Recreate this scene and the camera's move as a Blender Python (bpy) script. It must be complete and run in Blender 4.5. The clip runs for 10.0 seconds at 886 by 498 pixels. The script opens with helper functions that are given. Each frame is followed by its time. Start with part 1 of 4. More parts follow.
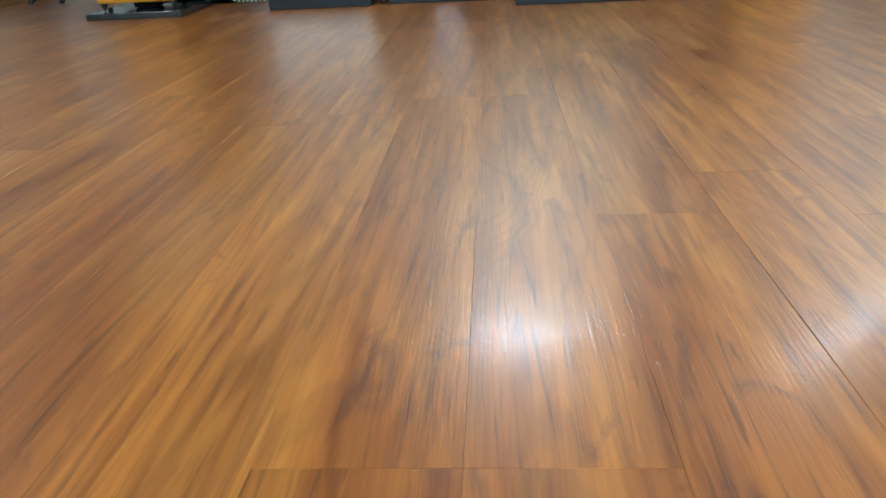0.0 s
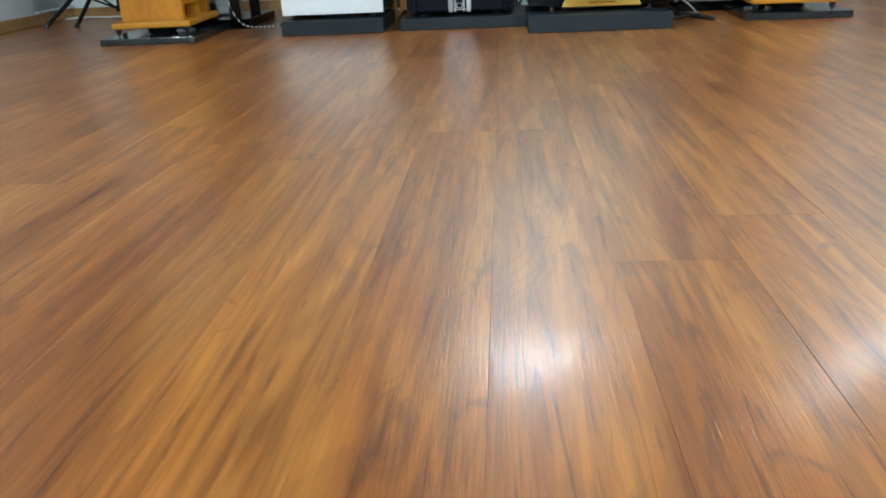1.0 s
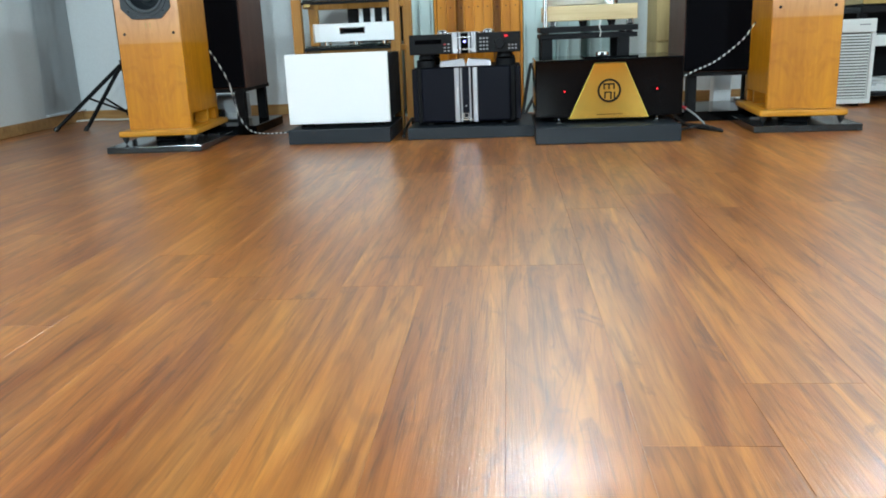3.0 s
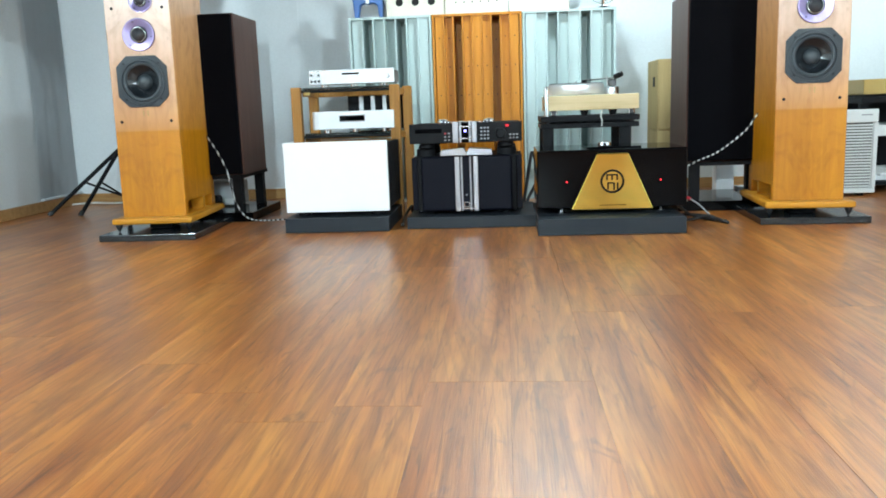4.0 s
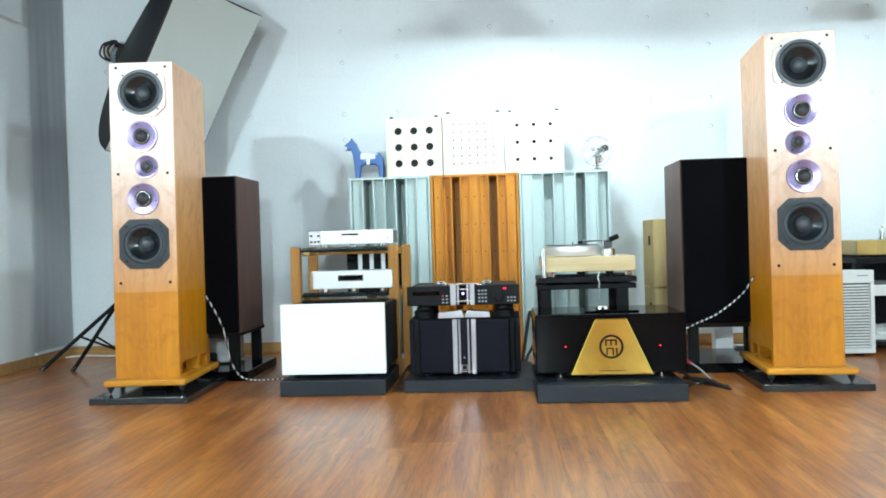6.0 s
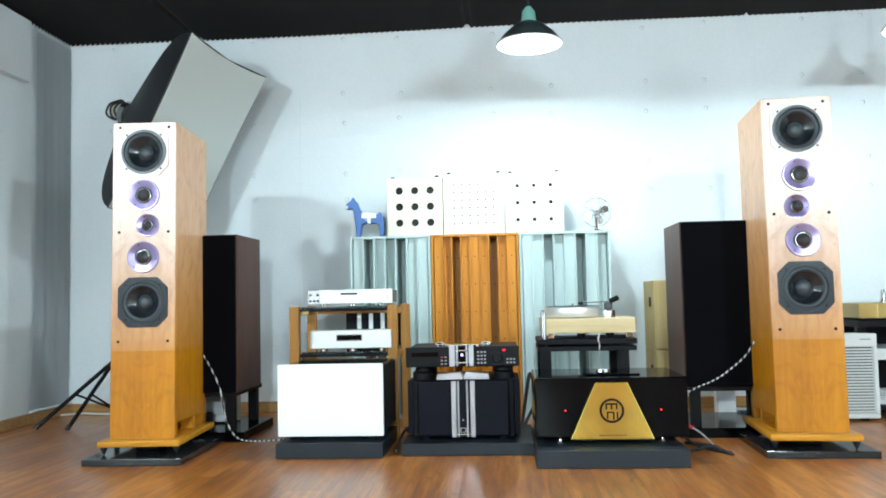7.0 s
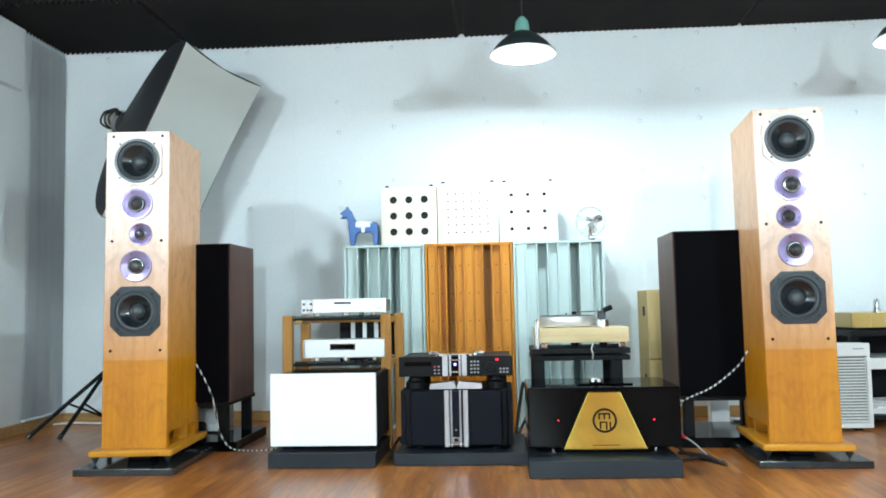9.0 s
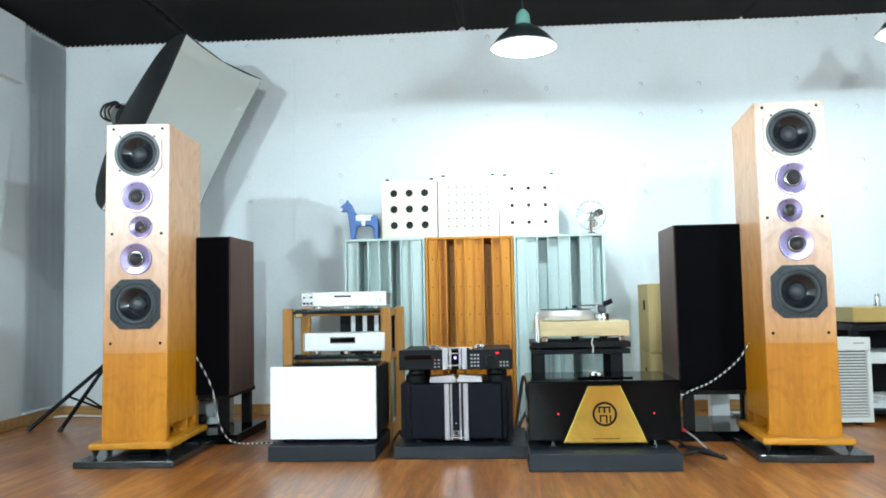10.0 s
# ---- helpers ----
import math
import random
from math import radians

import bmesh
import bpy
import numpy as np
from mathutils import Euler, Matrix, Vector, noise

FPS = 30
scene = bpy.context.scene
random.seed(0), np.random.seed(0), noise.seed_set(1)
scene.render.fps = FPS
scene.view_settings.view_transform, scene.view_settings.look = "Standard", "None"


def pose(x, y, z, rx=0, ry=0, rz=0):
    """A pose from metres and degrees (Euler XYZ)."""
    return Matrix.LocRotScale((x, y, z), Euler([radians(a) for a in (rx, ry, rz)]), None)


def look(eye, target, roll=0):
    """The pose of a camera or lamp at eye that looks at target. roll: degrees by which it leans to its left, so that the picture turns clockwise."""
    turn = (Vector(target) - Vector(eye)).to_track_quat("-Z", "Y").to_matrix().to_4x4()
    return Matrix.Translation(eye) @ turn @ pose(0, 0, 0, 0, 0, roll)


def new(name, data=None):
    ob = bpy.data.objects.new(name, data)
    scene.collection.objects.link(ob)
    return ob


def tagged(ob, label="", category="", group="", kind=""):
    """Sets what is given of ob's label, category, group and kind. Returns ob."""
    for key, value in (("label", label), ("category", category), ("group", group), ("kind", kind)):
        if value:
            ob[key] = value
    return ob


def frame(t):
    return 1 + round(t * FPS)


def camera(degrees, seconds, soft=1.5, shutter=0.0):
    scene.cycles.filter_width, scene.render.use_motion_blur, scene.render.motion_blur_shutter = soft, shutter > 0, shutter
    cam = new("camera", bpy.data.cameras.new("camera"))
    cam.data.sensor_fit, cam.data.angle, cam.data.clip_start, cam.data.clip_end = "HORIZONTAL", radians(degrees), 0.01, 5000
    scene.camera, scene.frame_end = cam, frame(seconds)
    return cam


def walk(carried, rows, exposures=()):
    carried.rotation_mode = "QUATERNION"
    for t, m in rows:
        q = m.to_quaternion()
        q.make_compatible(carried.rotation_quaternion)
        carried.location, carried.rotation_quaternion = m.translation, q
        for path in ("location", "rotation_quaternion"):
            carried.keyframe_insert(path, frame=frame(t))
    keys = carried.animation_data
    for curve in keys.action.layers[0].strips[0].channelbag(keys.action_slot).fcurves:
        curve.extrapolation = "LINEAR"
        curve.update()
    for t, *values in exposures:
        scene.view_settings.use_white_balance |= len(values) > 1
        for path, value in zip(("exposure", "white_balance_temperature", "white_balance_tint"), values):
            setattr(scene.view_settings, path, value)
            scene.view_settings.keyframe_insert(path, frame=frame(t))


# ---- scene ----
cam = camera(58.0, 10.0, soft=1.8)
PATH = [
    (0, (0.224, -0.011, 0.367), (0.084, 1.825, -0.413), -2.9),
    (0.5, (0.218, -0.005, 0.372), (0.072, 1.834, -0.4), -2.9),
    (1, (0.215, 0.019, 0.391), (0.054, 1.872, -0.344), -2.7),
    (1.5, (0.215, 0.037, 0.406), (0.048, 1.909, -0.279), -2.4),
    (2, (0.212, 0.054, 0.424), (0.039, 1.94, -0.219), -2.3),
    (2.5, (0.211, 0.076, 0.449), (0.038, 1.976, -0.151), -2.5),
    (4, (0.196, 0.239, 0.51), (0.032, 2.202, 0.16), -2.0),
    (4.5, (0.202, 0.25, 0.554), (0.037, 2.227, 0.294), -2.2),
    (5, (0.21, 0.265, 0.565), (0.045, 2.251, 0.398), -2.1),
    (5.5, (0.197, 0.27, 0.608), (0.038, 2.262, 0.516), -2.0),
    (6, (0.201, 0.27, 0.629), (0.049, 2.264, 0.611), -1.7),
    (6.2, (0.203, 0.277, 0.642), (0.051, 2.272, 0.65), -1.5),
    (7.5, (0.216, 0.274, 0.651), (0.063, 2.262, 0.804), -1.2),
    (8, (0.215, 0.274, 0.652), (0.07, 2.263, 0.794), -1.2),
    (8.5, (0.226, 0.277, 0.644), (0.081, 2.267, 0.788), -1.5),
    (9, (0.228, 0.275, 0.655), (0.083, 2.264, 0.796), -1.2),
    (9.5, (0.2285, 0.2775, 0.653), (0.0825, 2.267, 0.788), -1.2),
    (10, (0.229, 0.28, 0.651), (0.082, 2.27, 0.778), -1.1),
]
walk(cam, [(t, look(eye, target, roll)) for t, eye, target, roll in PATH],
     exposures=[(0.0, 1.45), (2.5, 1.72), (4.5, 2.1), (10.0, 2.08)])

# ---- light ----
world = bpy.data.worlds.new("room_dark")
scene.world = world
world.use_nodes = True
world.node_tree.nodes["Background"].inputs[0].default_value = (0.8, 0.9, 1.0, 1)
world.node_tree.nodes["Background"].inputs[1].default_value = 0.01
LAMP_COLOUR = (0.75, 0.95, 1.03)
FRONT_WATTS, MIDDLE_WATTS, REAR_FILL_WATTS = 46.0, 105.0, 40.0
LAMP_HEIGHT = 1.795
FRONT_LAMPS = [(0.35, 3.88), (2.06, 3.88)]
# unseen: outer two stand in for photo lights, the centre one is added
MIDDLE_STAND_INS = [(-2.13, 0.87), (0.24, 0.87), (1.88, 0.87)]
# invented rows behind the camera that fill the room from the back
REAR_FILL_LAMPS = [(-1.36, -2.9), (0.35, -2.9), (2.06, -2.9), (-1.36, -4.4), (0.35, -4.4), (2.06, -4.4)]


# ---- materials ----
class Nodes:
    def __init__(self, name):
        self.mat = bpy.data.materials.new(name)
        self.mat.use_nodes = True
        self.t = self.mat.node_tree
        self.bsdf = self.t.nodes["Principled BSDF"]

    def add(self, kind, **values):
        n = self.t.nodes.new(kind)
        for k, v in values.items():
            n.inputs[k.replace("_", " ")].default_value = v
        return n

    def link(self, a, b):
        self.t.links.new(a, b)

    def coords(self, scale=(1, 1, 1), rand=False):
        tc = self.add("ShaderNodeTexCoord")
        mp = self.add("ShaderNodeMapping")
        mp.inputs["Scale"].default_value = scale
        src = tc.outputs["Object"]
        if rand:
            oi = self.add("ShaderNodeObjectInfo")
            mul = self.add("ShaderNodeVectorMath")
            mul.operation = "SCALE"
            mul.inputs[0].default_value = (37.0, 53.0, 11.0)
            self.link(oi.outputs["Random"], mul.inputs["Scale"])
            addn = self.add("ShaderNodeVectorMath")
            self.link(src, addn.inputs[0])
            self.link(mul.outputs[0], addn.inputs[1])
            src = addn.outputs[0]
        self.link(src, mp.inputs["Vector"])
        return mp.outputs[0]

    def noise(self, vec, scale, detail=4.0, rough=0.6, distortion=0.0):
        n = self.add("ShaderNodeTexNoise", Scale=scale, Detail=detail, Roughness=rough, Distortion=distortion)
        self.link(vec, n.inputs["Vector"])
        return n.outputs["Fac"]

    def ramp(self, fac, stops):
        r = self.add("ShaderNodeValToRGB")
        e = r.color_ramp.elements
        while len(e) < len(stops):
            e.new(0.5)
        for el, (p, c) in zip(e, stops):
            el.position = p
            el.color = (*c, 1) if len(c) == 3 else c
        self.link(fac, r.inputs[0])
        return r.outputs[0]

    def mix(self, fac, a, b, mode="MIX"):
        m = self.add("ShaderNodeMix")
        m.data_type = "RGBA"
        m.blend_type = mode
        for sock, v in ((m.inputs[0], fac), (m.inputs[6], a), (m.inputs[7], b)):
            if isinstance(v, (int, float)):
                sock.default_value = v
            elif isinstance(v, tuple):
                sock.default_value = (*v, 1)
            else:
                self.link(v, sock)
        return m.outputs[2]

    def bump(self, height, strength=0.2, dist=0.002):
        b = self.add("ShaderNodeBump", Strength=strength, Distance=dist)
        self.link(height, b.inputs["Height"])
        self.link(b.outputs[0], self.bsdf.inputs["Normal"])
        return b.outputs[0]

    def colour(self, c):
        if isinstance(c, tuple):
            self.bsdf.inputs["Base Color"].default_value = (*c, 1)
        else:
            self.link(c, self.bsdf.inputs["Base Color"])

    def set(self, rough=None, metal=None, spec=None):
        for key, v in (("Roughness", rough), ("Metallic", metal), ("Specular IOR Level", spec)):
            if v is None:
                continue
            if isinstance(v, (int, float)):
                self.bsdf.inputs[key].default_value = v
            else:
                self.link(v, self.bsdf.inputs[key])


def scaled(c, k):
    return tuple(min(1.0, v * k) for v in c)


def painted(name, c, rough=0.5, metal=0.0, grain=60.0, vary=0.12, bump=0.05, spec=0.5):
    n = Nodes(name)
    v = n.coords()
    f = n.noise(v, grain, 5)
    big = n.noise(v, 2.3, 3)
    a = n.mix(f, scaled(c, 1 - vary), scaled(c, 1 + vary))
    n.colour(n.mix(big, a, scaled(c, 1 - vary * 0.8)))
    n.set(metal=metal, spec=spec)
    r = n.add("ShaderNodeMapRange")
    r.inputs[3].default_value, r.inputs[4].default_value = rough * 0.8, min(1.0, rough * 1.25)
    n.link(big, r.inputs[0])
    n.set(rough=r.outputs[0])
    if bump:
        n.bump(f, bump)
    return n.mat


def timber(name, light, mid, dark, along="z", rough=0.35, ring=9.0, rand=True):
    n = Nodes(name)
    k = {"x": (0.06, 1, 1), "y": (1, 0.06, 1), "z": (1, 1, 0.06)}[along]
    v = n.coords(k, rand)
    f = n.noise(v, ring * 4, 6, 0.6, 0.6)
    g = n.noise(v, ring * 22, 3, 0.7)
    c = n.ramp(f, [(0.28, dark), (0.48, mid), (0.72, light)])
    n.colour(n.mix(0.25, c, n.ramp(g, [(0.3, dark), (0.7, light)])))
    n.set(rough=rough, spec=0.28)
    n.bump(g, 0.06)
    return n.mat


def floor_wood():
    """Lacquered laminate: clouded orange-brown figure, long dark veins, purple-brown blotches, an open grain under the gloss."""
    n = Nodes("laminate_wood")
    cloud = n.noise(n.coords((1, 0.16, 1), True), 6.5, 4, 0.55, 1.2)
    strip = n.noise(n.coords((1, 0.05, 1), True), 24, 3, 0.5, 0.5)
    streak = n.noise(n.coords((1, 0.060, 1), True), 22, 4, 0.55, 2.4)
    vein = n.noise(n.coords((1, 0.050, 1), True), 44, 3, 0.5, 3.0)
    pore = n.noise(n.coords((1, 0.035, 1), True), 330, 3, 0.65, 0.4)
    blot = n.noise(n.coords((1, 0.32, 1), True), 15, 4, 0.6, 1.5)
    base = n.ramp(cloud, [(0.30, (0.300, 0.078, 0.011)), (0.44, (0.370, 0.109, 0.016)), (0.56, (0.430, 0.143, 0.023)), (0.70, (0.490, 0.184, 0.038))])
    oi = n.add("ShaderNodeObjectInfo")
    tone = n.ramp(oi.outputs["Random"], [(0.0, (0.93, 0.90, 0.88)), (0.3, (0.98, 0.97, 0.96)), (0.7, (1.03, 1.03, 1.02)), (1.0, (0.97, 0.93, 0.92))])
    base = n.mix(1.0, base, tone, "MULTIPLY")
    base = n.mix(1.0, base, n.ramp(strip, [(0.30, (0.70, 0.64, 0.60)), (0.50, (0.98, 1.0, 1.0)), (0.70, (1.20, 1.30, 1.32))]), "MULTIPLY")
    base = n.mix(1.0, base, n.ramp(streak, [(0.32, (0.62, 0.52, 0.46)), (0.46, (0.94, 0.92, 0.90)), (0.66, (1.20, 1.24, 1.24))]), "MULTIPLY")
    where = n.ramp(cloud, [(0.40, (1, 1, 1)), (0.66, (0.35, 0.35, 0.35))])
    dark = n.mix(1.0, n.ramp(vein, [(0.32, (0.62, 0.62, 0.62)), (0.43, (0, 0, 0))]), where, "MULTIPLY")
    base = n.mix(dark, base, (0.058, 0.016, 0.008))
    rings = n.noise(n.coords((1, 0.11, 1), True), 5.0, 3, 0.5, 0.9)
    for op, value in (("MULTIPLY", 115.0), ("SINE", 0.0)):
        step = n.add("ShaderNodeMath")
        step.operation = op
        step.inputs[1].default_value = value
        n.link(rings, step.inputs[0])
        rings = step.outputs[0]
    base = n.mix(n.ramp(rings, [(0.35, (0, 0, 0)), (0.95, (0.22, 0.22, 0.22))]), base, (0.120, 0.034, 0.010))
    base = n.mix(n.ramp(blot, [(0.60, (0, 0, 0)), (0.70, (0.55, 0.55, 0.55))]), base, (0.100, 0.029, 0.018))
    patch = n.ramp(n.noise(n.coords((1, 0.3, 1), True), 9, 2), [(0.60, (0, 0, 0)), (0.74, (0.50, 0.50, 0.50))])
    base = n.mix(patch, base, (0.37, 0.098, 0.009))
    n.colour(n.mix(0.10, base, n.ramp(pore, [(0.36, (0.07, 0.022, 0.008)), (0.58, (0.48, 0.19, 0.05))])))
    r = n.add("ShaderNodeMapRange")
    r.inputs[3].default_value, r.inputs[4].default_value = 0.32, 0.40
    n.link(streak, r.inputs[0])
    n.set(rough=r.outputs[0], spec=0.85)
    n.bsdf.inputs["Coat Weight"].default_value = 0.25
    n.bsdf.inputs["Coat Roughness"].default_value = 0.15
    n.link(n.bump(pore, 0.42, 0.0009), n.bsdf.inputs["Coat Normal"])
    return n.mat


def wall_paint():
    """White paint over board-marked concrete: soft blotches, faint trowel texture."""
    n = Nodes("white_paint_on_concrete")
    v = n.coords()
    big = n.noise(v, 1.1, 4, 0.55)
    fine = n.noise(v, 90, 5, 0.65)
    c = n.mix(big, (0.68, 0.72, 0.735), (0.77, 0.81, 0.825))
    n.colour(n.mix(0.12, c, n.ramp(fine, [(0.35, (0.48, 0.52, 0.53)), (0.65, (0.80, 0.86, 0.88))])))
    n.set(rough=0.55)
    n.bump(n.noise(v, 28, 5, 0.6), 0.12, 0.004)
    return n.mat


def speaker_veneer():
    """Oiled cherry veneer in two mirrored leaves, clouded; deep orange below the grille line, the glare on the upper
    front painted in as paler colour.
    """
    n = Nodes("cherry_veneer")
    tc = n.add("ShaderNodeTexCoord")
    sep = n.add("ShaderNodeSeparateXYZ")
    n.link(tc.outputs["Object"], sep.inputs[0])
    fold = n.add("ShaderNodeMath")
    fold.operation = "ABSOLUTE"
    n.link(sep.outputs[0], fold.inputs[0])
    leaf = n.add("ShaderNodeCombineXYZ")
    for k, sock in enumerate((fold.outputs[0], sep.outputs[1], sep.outputs[2])):
        n.link(sock, leaf.inputs[k])
    half = n.add("ShaderNodeMapping")
    half.inputs["Scale"].default_value = (1, 1, 0.55)
    n.link(leaf.outputs[0], half.inputs["Vector"])
    figure = n.noise(half.outputs[0], 11.0, 4, 0.55, 2.2)
    f = n.noise(n.coords((1, 1, 0.07)), 34, 6, 0.6, 0.8)
    knot = n.noise(n.coords((1, 1, 0.5)), 21.0, 2, 0.5)
    # pale tone that carries the glare of the upper front as colour
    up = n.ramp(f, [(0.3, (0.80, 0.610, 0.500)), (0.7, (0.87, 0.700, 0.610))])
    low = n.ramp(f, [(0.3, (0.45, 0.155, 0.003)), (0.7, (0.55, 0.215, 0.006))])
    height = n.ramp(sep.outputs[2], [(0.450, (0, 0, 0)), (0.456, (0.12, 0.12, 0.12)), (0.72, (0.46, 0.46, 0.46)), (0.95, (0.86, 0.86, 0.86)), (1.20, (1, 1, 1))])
    # sides take a third of the glare, so their shade is in the colour
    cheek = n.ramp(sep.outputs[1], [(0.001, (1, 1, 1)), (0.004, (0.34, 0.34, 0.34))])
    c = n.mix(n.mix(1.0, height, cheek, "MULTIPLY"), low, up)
    c = n.mix(1.0, c, n.ramp(figure, [(0.30, (0.84, 0.78, 0.72)), (0.50, (1, 1, 1)), (0.70, (1.07, 1.08, 1.09))]), "MULTIPLY")
    right = n.add("ShaderNodeMath")
    right.operation = "GREATER_THAN"
    right.inputs[1].default_value = 0.004
    n.link(sep.outputs[0], right.inputs[0])
    c = n.mix(1.0, c, n.ramp(right.outputs[0], [(0.0, (0.94, 0.92, 0.90)), (1.0, (1.04, 1.04, 1.04))]), "MULTIPLY")
    n.colour(n.mix(n.ramp(knot, [(0.70, (0, 0, 0)), (0.80, (0.4, 0.4, 0.4))]), c, (0.30, 0.105, 0.02)))
    n.bsdf.inputs["Coat Weight"].default_value = 0.2
    n.bsdf.inputs["Coat Roughness"].default_value = 0.22
    n.set(rough=0.38, spec=0.35)
    n.bump(f, 0.03)
    return n.mat


def emit(name, c, power):
    n = Nodes(name)
    n.colour((0.0, 0.0, 0.0))
    n.bsdf.inputs["Emission Color"].default_value = (*c, 1)
    n.bsdf.inputs["Emission Strength"].default_value = power
    return n.mat


def glassy(name, c, rough=0.03):
    n = Nodes(name)
    n.colour(c)
    n.set(rough=rough)
    n.bsdf.inputs["Transmission Weight"].default_value = 1.0
    n.bsdf.inputs["IOR"].default_value = 1.45
    return n.mat


def braid(name):
    n = Nodes(name)
    w = n.add("ShaderNodeTexWave", Scale=26.0, Distortion=0.4)
    n.link(n.coords((0.6, 0.6, 1.0)), w.inputs["Vector"])
    n.colour(n.ramp(w.outputs["Fac"], [(0.45, (0.012, 0.012, 0.014)), (0.55, (0.62, 0.62, 0.60))]))
    n.set(rough=0.7)
    return n.mat


M_FLOOR = floor_wood()
M_GROOVE = painted("plank_joint", (0.05, 0.022, 0.008), 0.7)
M_WALL = wall_paint()
M_TIE = painted("filled_tie_hole", (0.40, 0.43, 0.44), 0.8)
M_FOAM = painted("charcoal_foam", (0.033, 0.035, 0.038), 0.95, grain=220, vary=0.3, bump=0.3, spec=0.2)
M_BASE = timber("baseboard_wood", (0.50, 0.30, 0.12), (0.40, 0.22, 0.08), (0.26, 0.13, 0.05), "x")
# grey that stands for the shade at the end of the side wall
M_WALLSHADE = painted("grey_wall_shade", (0.64, 0.67, 0.69), 0.9, grain=300, bump=0.2, spec=0.2)
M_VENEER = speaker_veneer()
M_PLINTH = timber("cherry_plinth", (0.66, 0.30, 0.030), (0.56, 0.23, 0.016), (0.40, 0.145, 0.010), "x")
M_SLAB = painted("black_granite", (0.015, 0.018, 0.021), 0.10, grain=420, vary=0.5, bump=0.02, spec=0.5)
M_SLATE = painted("grey_lacquered_board", (0.016, 0.021, 0.028), 0.45, grain=160, vary=0.25, bump=0.03, spec=0.3)
M_BLACK = painted("black_lacquer", (0.002, 0.002, 0.0025), 0.05, grain=30, bump=0, spec=0.10)
M_MATT = painted("matt_black", (0.007, 0.007, 0.0085), 0.5, grain=160, vary=0.3, spec=0.14)
M_CLOTH = painted("black_grille_cloth", (0.003, 0.003, 0.0045), 0.9, grain=900, vary=0.4, bump=0.15, spec=0.05)
M_WALNUT = timber("dark_walnut", (0.105, 0.048, 0.032), (0.075, 0.032, 0.022), (0.045, 0.018, 0.013), "z")
M_WALNUT.node_tree.nodes["Principled BSDF"].inputs["Specular IOR Level"].default_value = 0.2
M_RUBBER = painted("butyl_rubber", (0.012, 0.013, 0.015), 0.45)
M_CONE = painted("polypropylene_cone", (0.011, 0.014, 0.017), 0.20, grain=120, bump=0.02, spec=0.6)
M_SURROUND = painted("grey_rubber_surround", (0.055, 0.066, 0.075), 0.42, grain=90, vary=0.1)
M_PALEFLANGE = painted("pale_cast_flange", (0.66, 0.55, 0.49), 0.4, 0.1)
M_CAP = painted("grey_dust_cap", (0.040, 0.050, 0.056), 0.38, grain=120, bump=0.02)
M_BASKET = painted("cast_grey_basket", (0.018, 0.024, 0.030), 0.36, 0.0, spec=0.4)
M_LILAC = painted("anodised_lilac_plate", (0.27, 0.215, 0.36), 0.30, 1.0, grain=260, vary=0.08, bump=0.02)
M_DOME = painted("gloss_dome", (0.045, 0.045, 0.050), 0.12, grain=20, bump=0)
M_STEEL = painted("brushed_steel", (0.62, 0.63, 0.64), 0.26, 1.0, grain=350, vary=0.06, bump=0.03)
M_PLATTER = painted("turned_aluminium", (0.74, 0.75, 0.76), 0.34, 0.6, grain=400, vary=0.04, bump=0.02)
M_BAR = painted("dull_steel_bar", (0.46, 0.46, 0.49), 0.30, 0.85, grain=350, vary=0.06, bump=0.0)
M_CHROME = painted("chrome", (0.80, 0.81, 0.82), 0.08, 1.0, grain=20, vary=0.02, bump=0)
M_DARKSTEEL = painted("dark_steel", (0.08, 0.08, 0.085), 0.35, 0.8)
M_WHITE = painted("white_enamel", (0.90, 0.90, 0.90), 0.35, grain=300, vary=0.02, bump=0.01)
M_SILVER = painted("satin_silver", (0.78, 0.79, 0.80), 0.42, 0.35, grain=500, vary=0.03, bump=0.02)
M_ANTHRACITE = painted("anthracite_metal", (0.0045, 0.005, 0.010), 0.42, 0.0, grain=300, vary=0.2, spec=0.10)
M_BRASS = painted("polished_brass", (0.76, 0.57, 0.13), 0.07, 1.0, grain=9, vary=0.03, bump=0.12)
M_ENGRAVE = painted("engraved_fill", (0.010, 0.008, 0.004), 0.5, spec=0.1)
M_OLDBRASS = painted("worn_gold_lacquer", (0.45, 0.31, 0.10), 0.35, 0.4)
M_GREEN = painted("pale_green_paint", (0.47, 0.56, 0.54), 0.55, grain=140, vary=0.05)
M_ORANGE = timber("orange_pine", (0.64, 0.26, 0.022), (0.55, 0.20, 0.012), (0.40, 0.13, 0.008), "z", 0.45)
M_CREAM = painted("cream_board", (0.70, 0.65, 0.53), 0.6, grain=200, vary=0.03)
M_CREAMSIDE = timber("birch_edge", (0.72, 0.60, 0.40), (0.66, 0.53, 0.34), (0.55, 0.42, 0.25), "x")
M_HOLE = painted("hole_shade", (0.010, 0.010, 0.009), 0.9)
M_MAPLE = timber("maple", (0.74, 0.58, 0.34), (0.68, 0.51, 0.28), (0.56, 0.40, 0.20), "x", 0.3)
M_RACK = timber("oak_rack", (0.46, 0.22, 0.050), (0.38, 0.17, 0.034), (0.26, 0.11, 0.02), "z", 0.4)
M_GLASS = glassy("smoked_glass", (0.30, 0.34, 0.34))
M_BLUE = painted("blue_paint", (0.040, 0.125, 0.36), 0.35, grain=90, vary=0.15)
M_BLUEWHITE = painted("white_saddle_paint", (0.78, 0.80, 0.82), 0.4)
M_TAN = timber("tan_ply_box", (0.56, 0.42, 0.20), (0.50, 0.36, 0.16), (0.40, 0.28, 0.12), "z", 0.6)
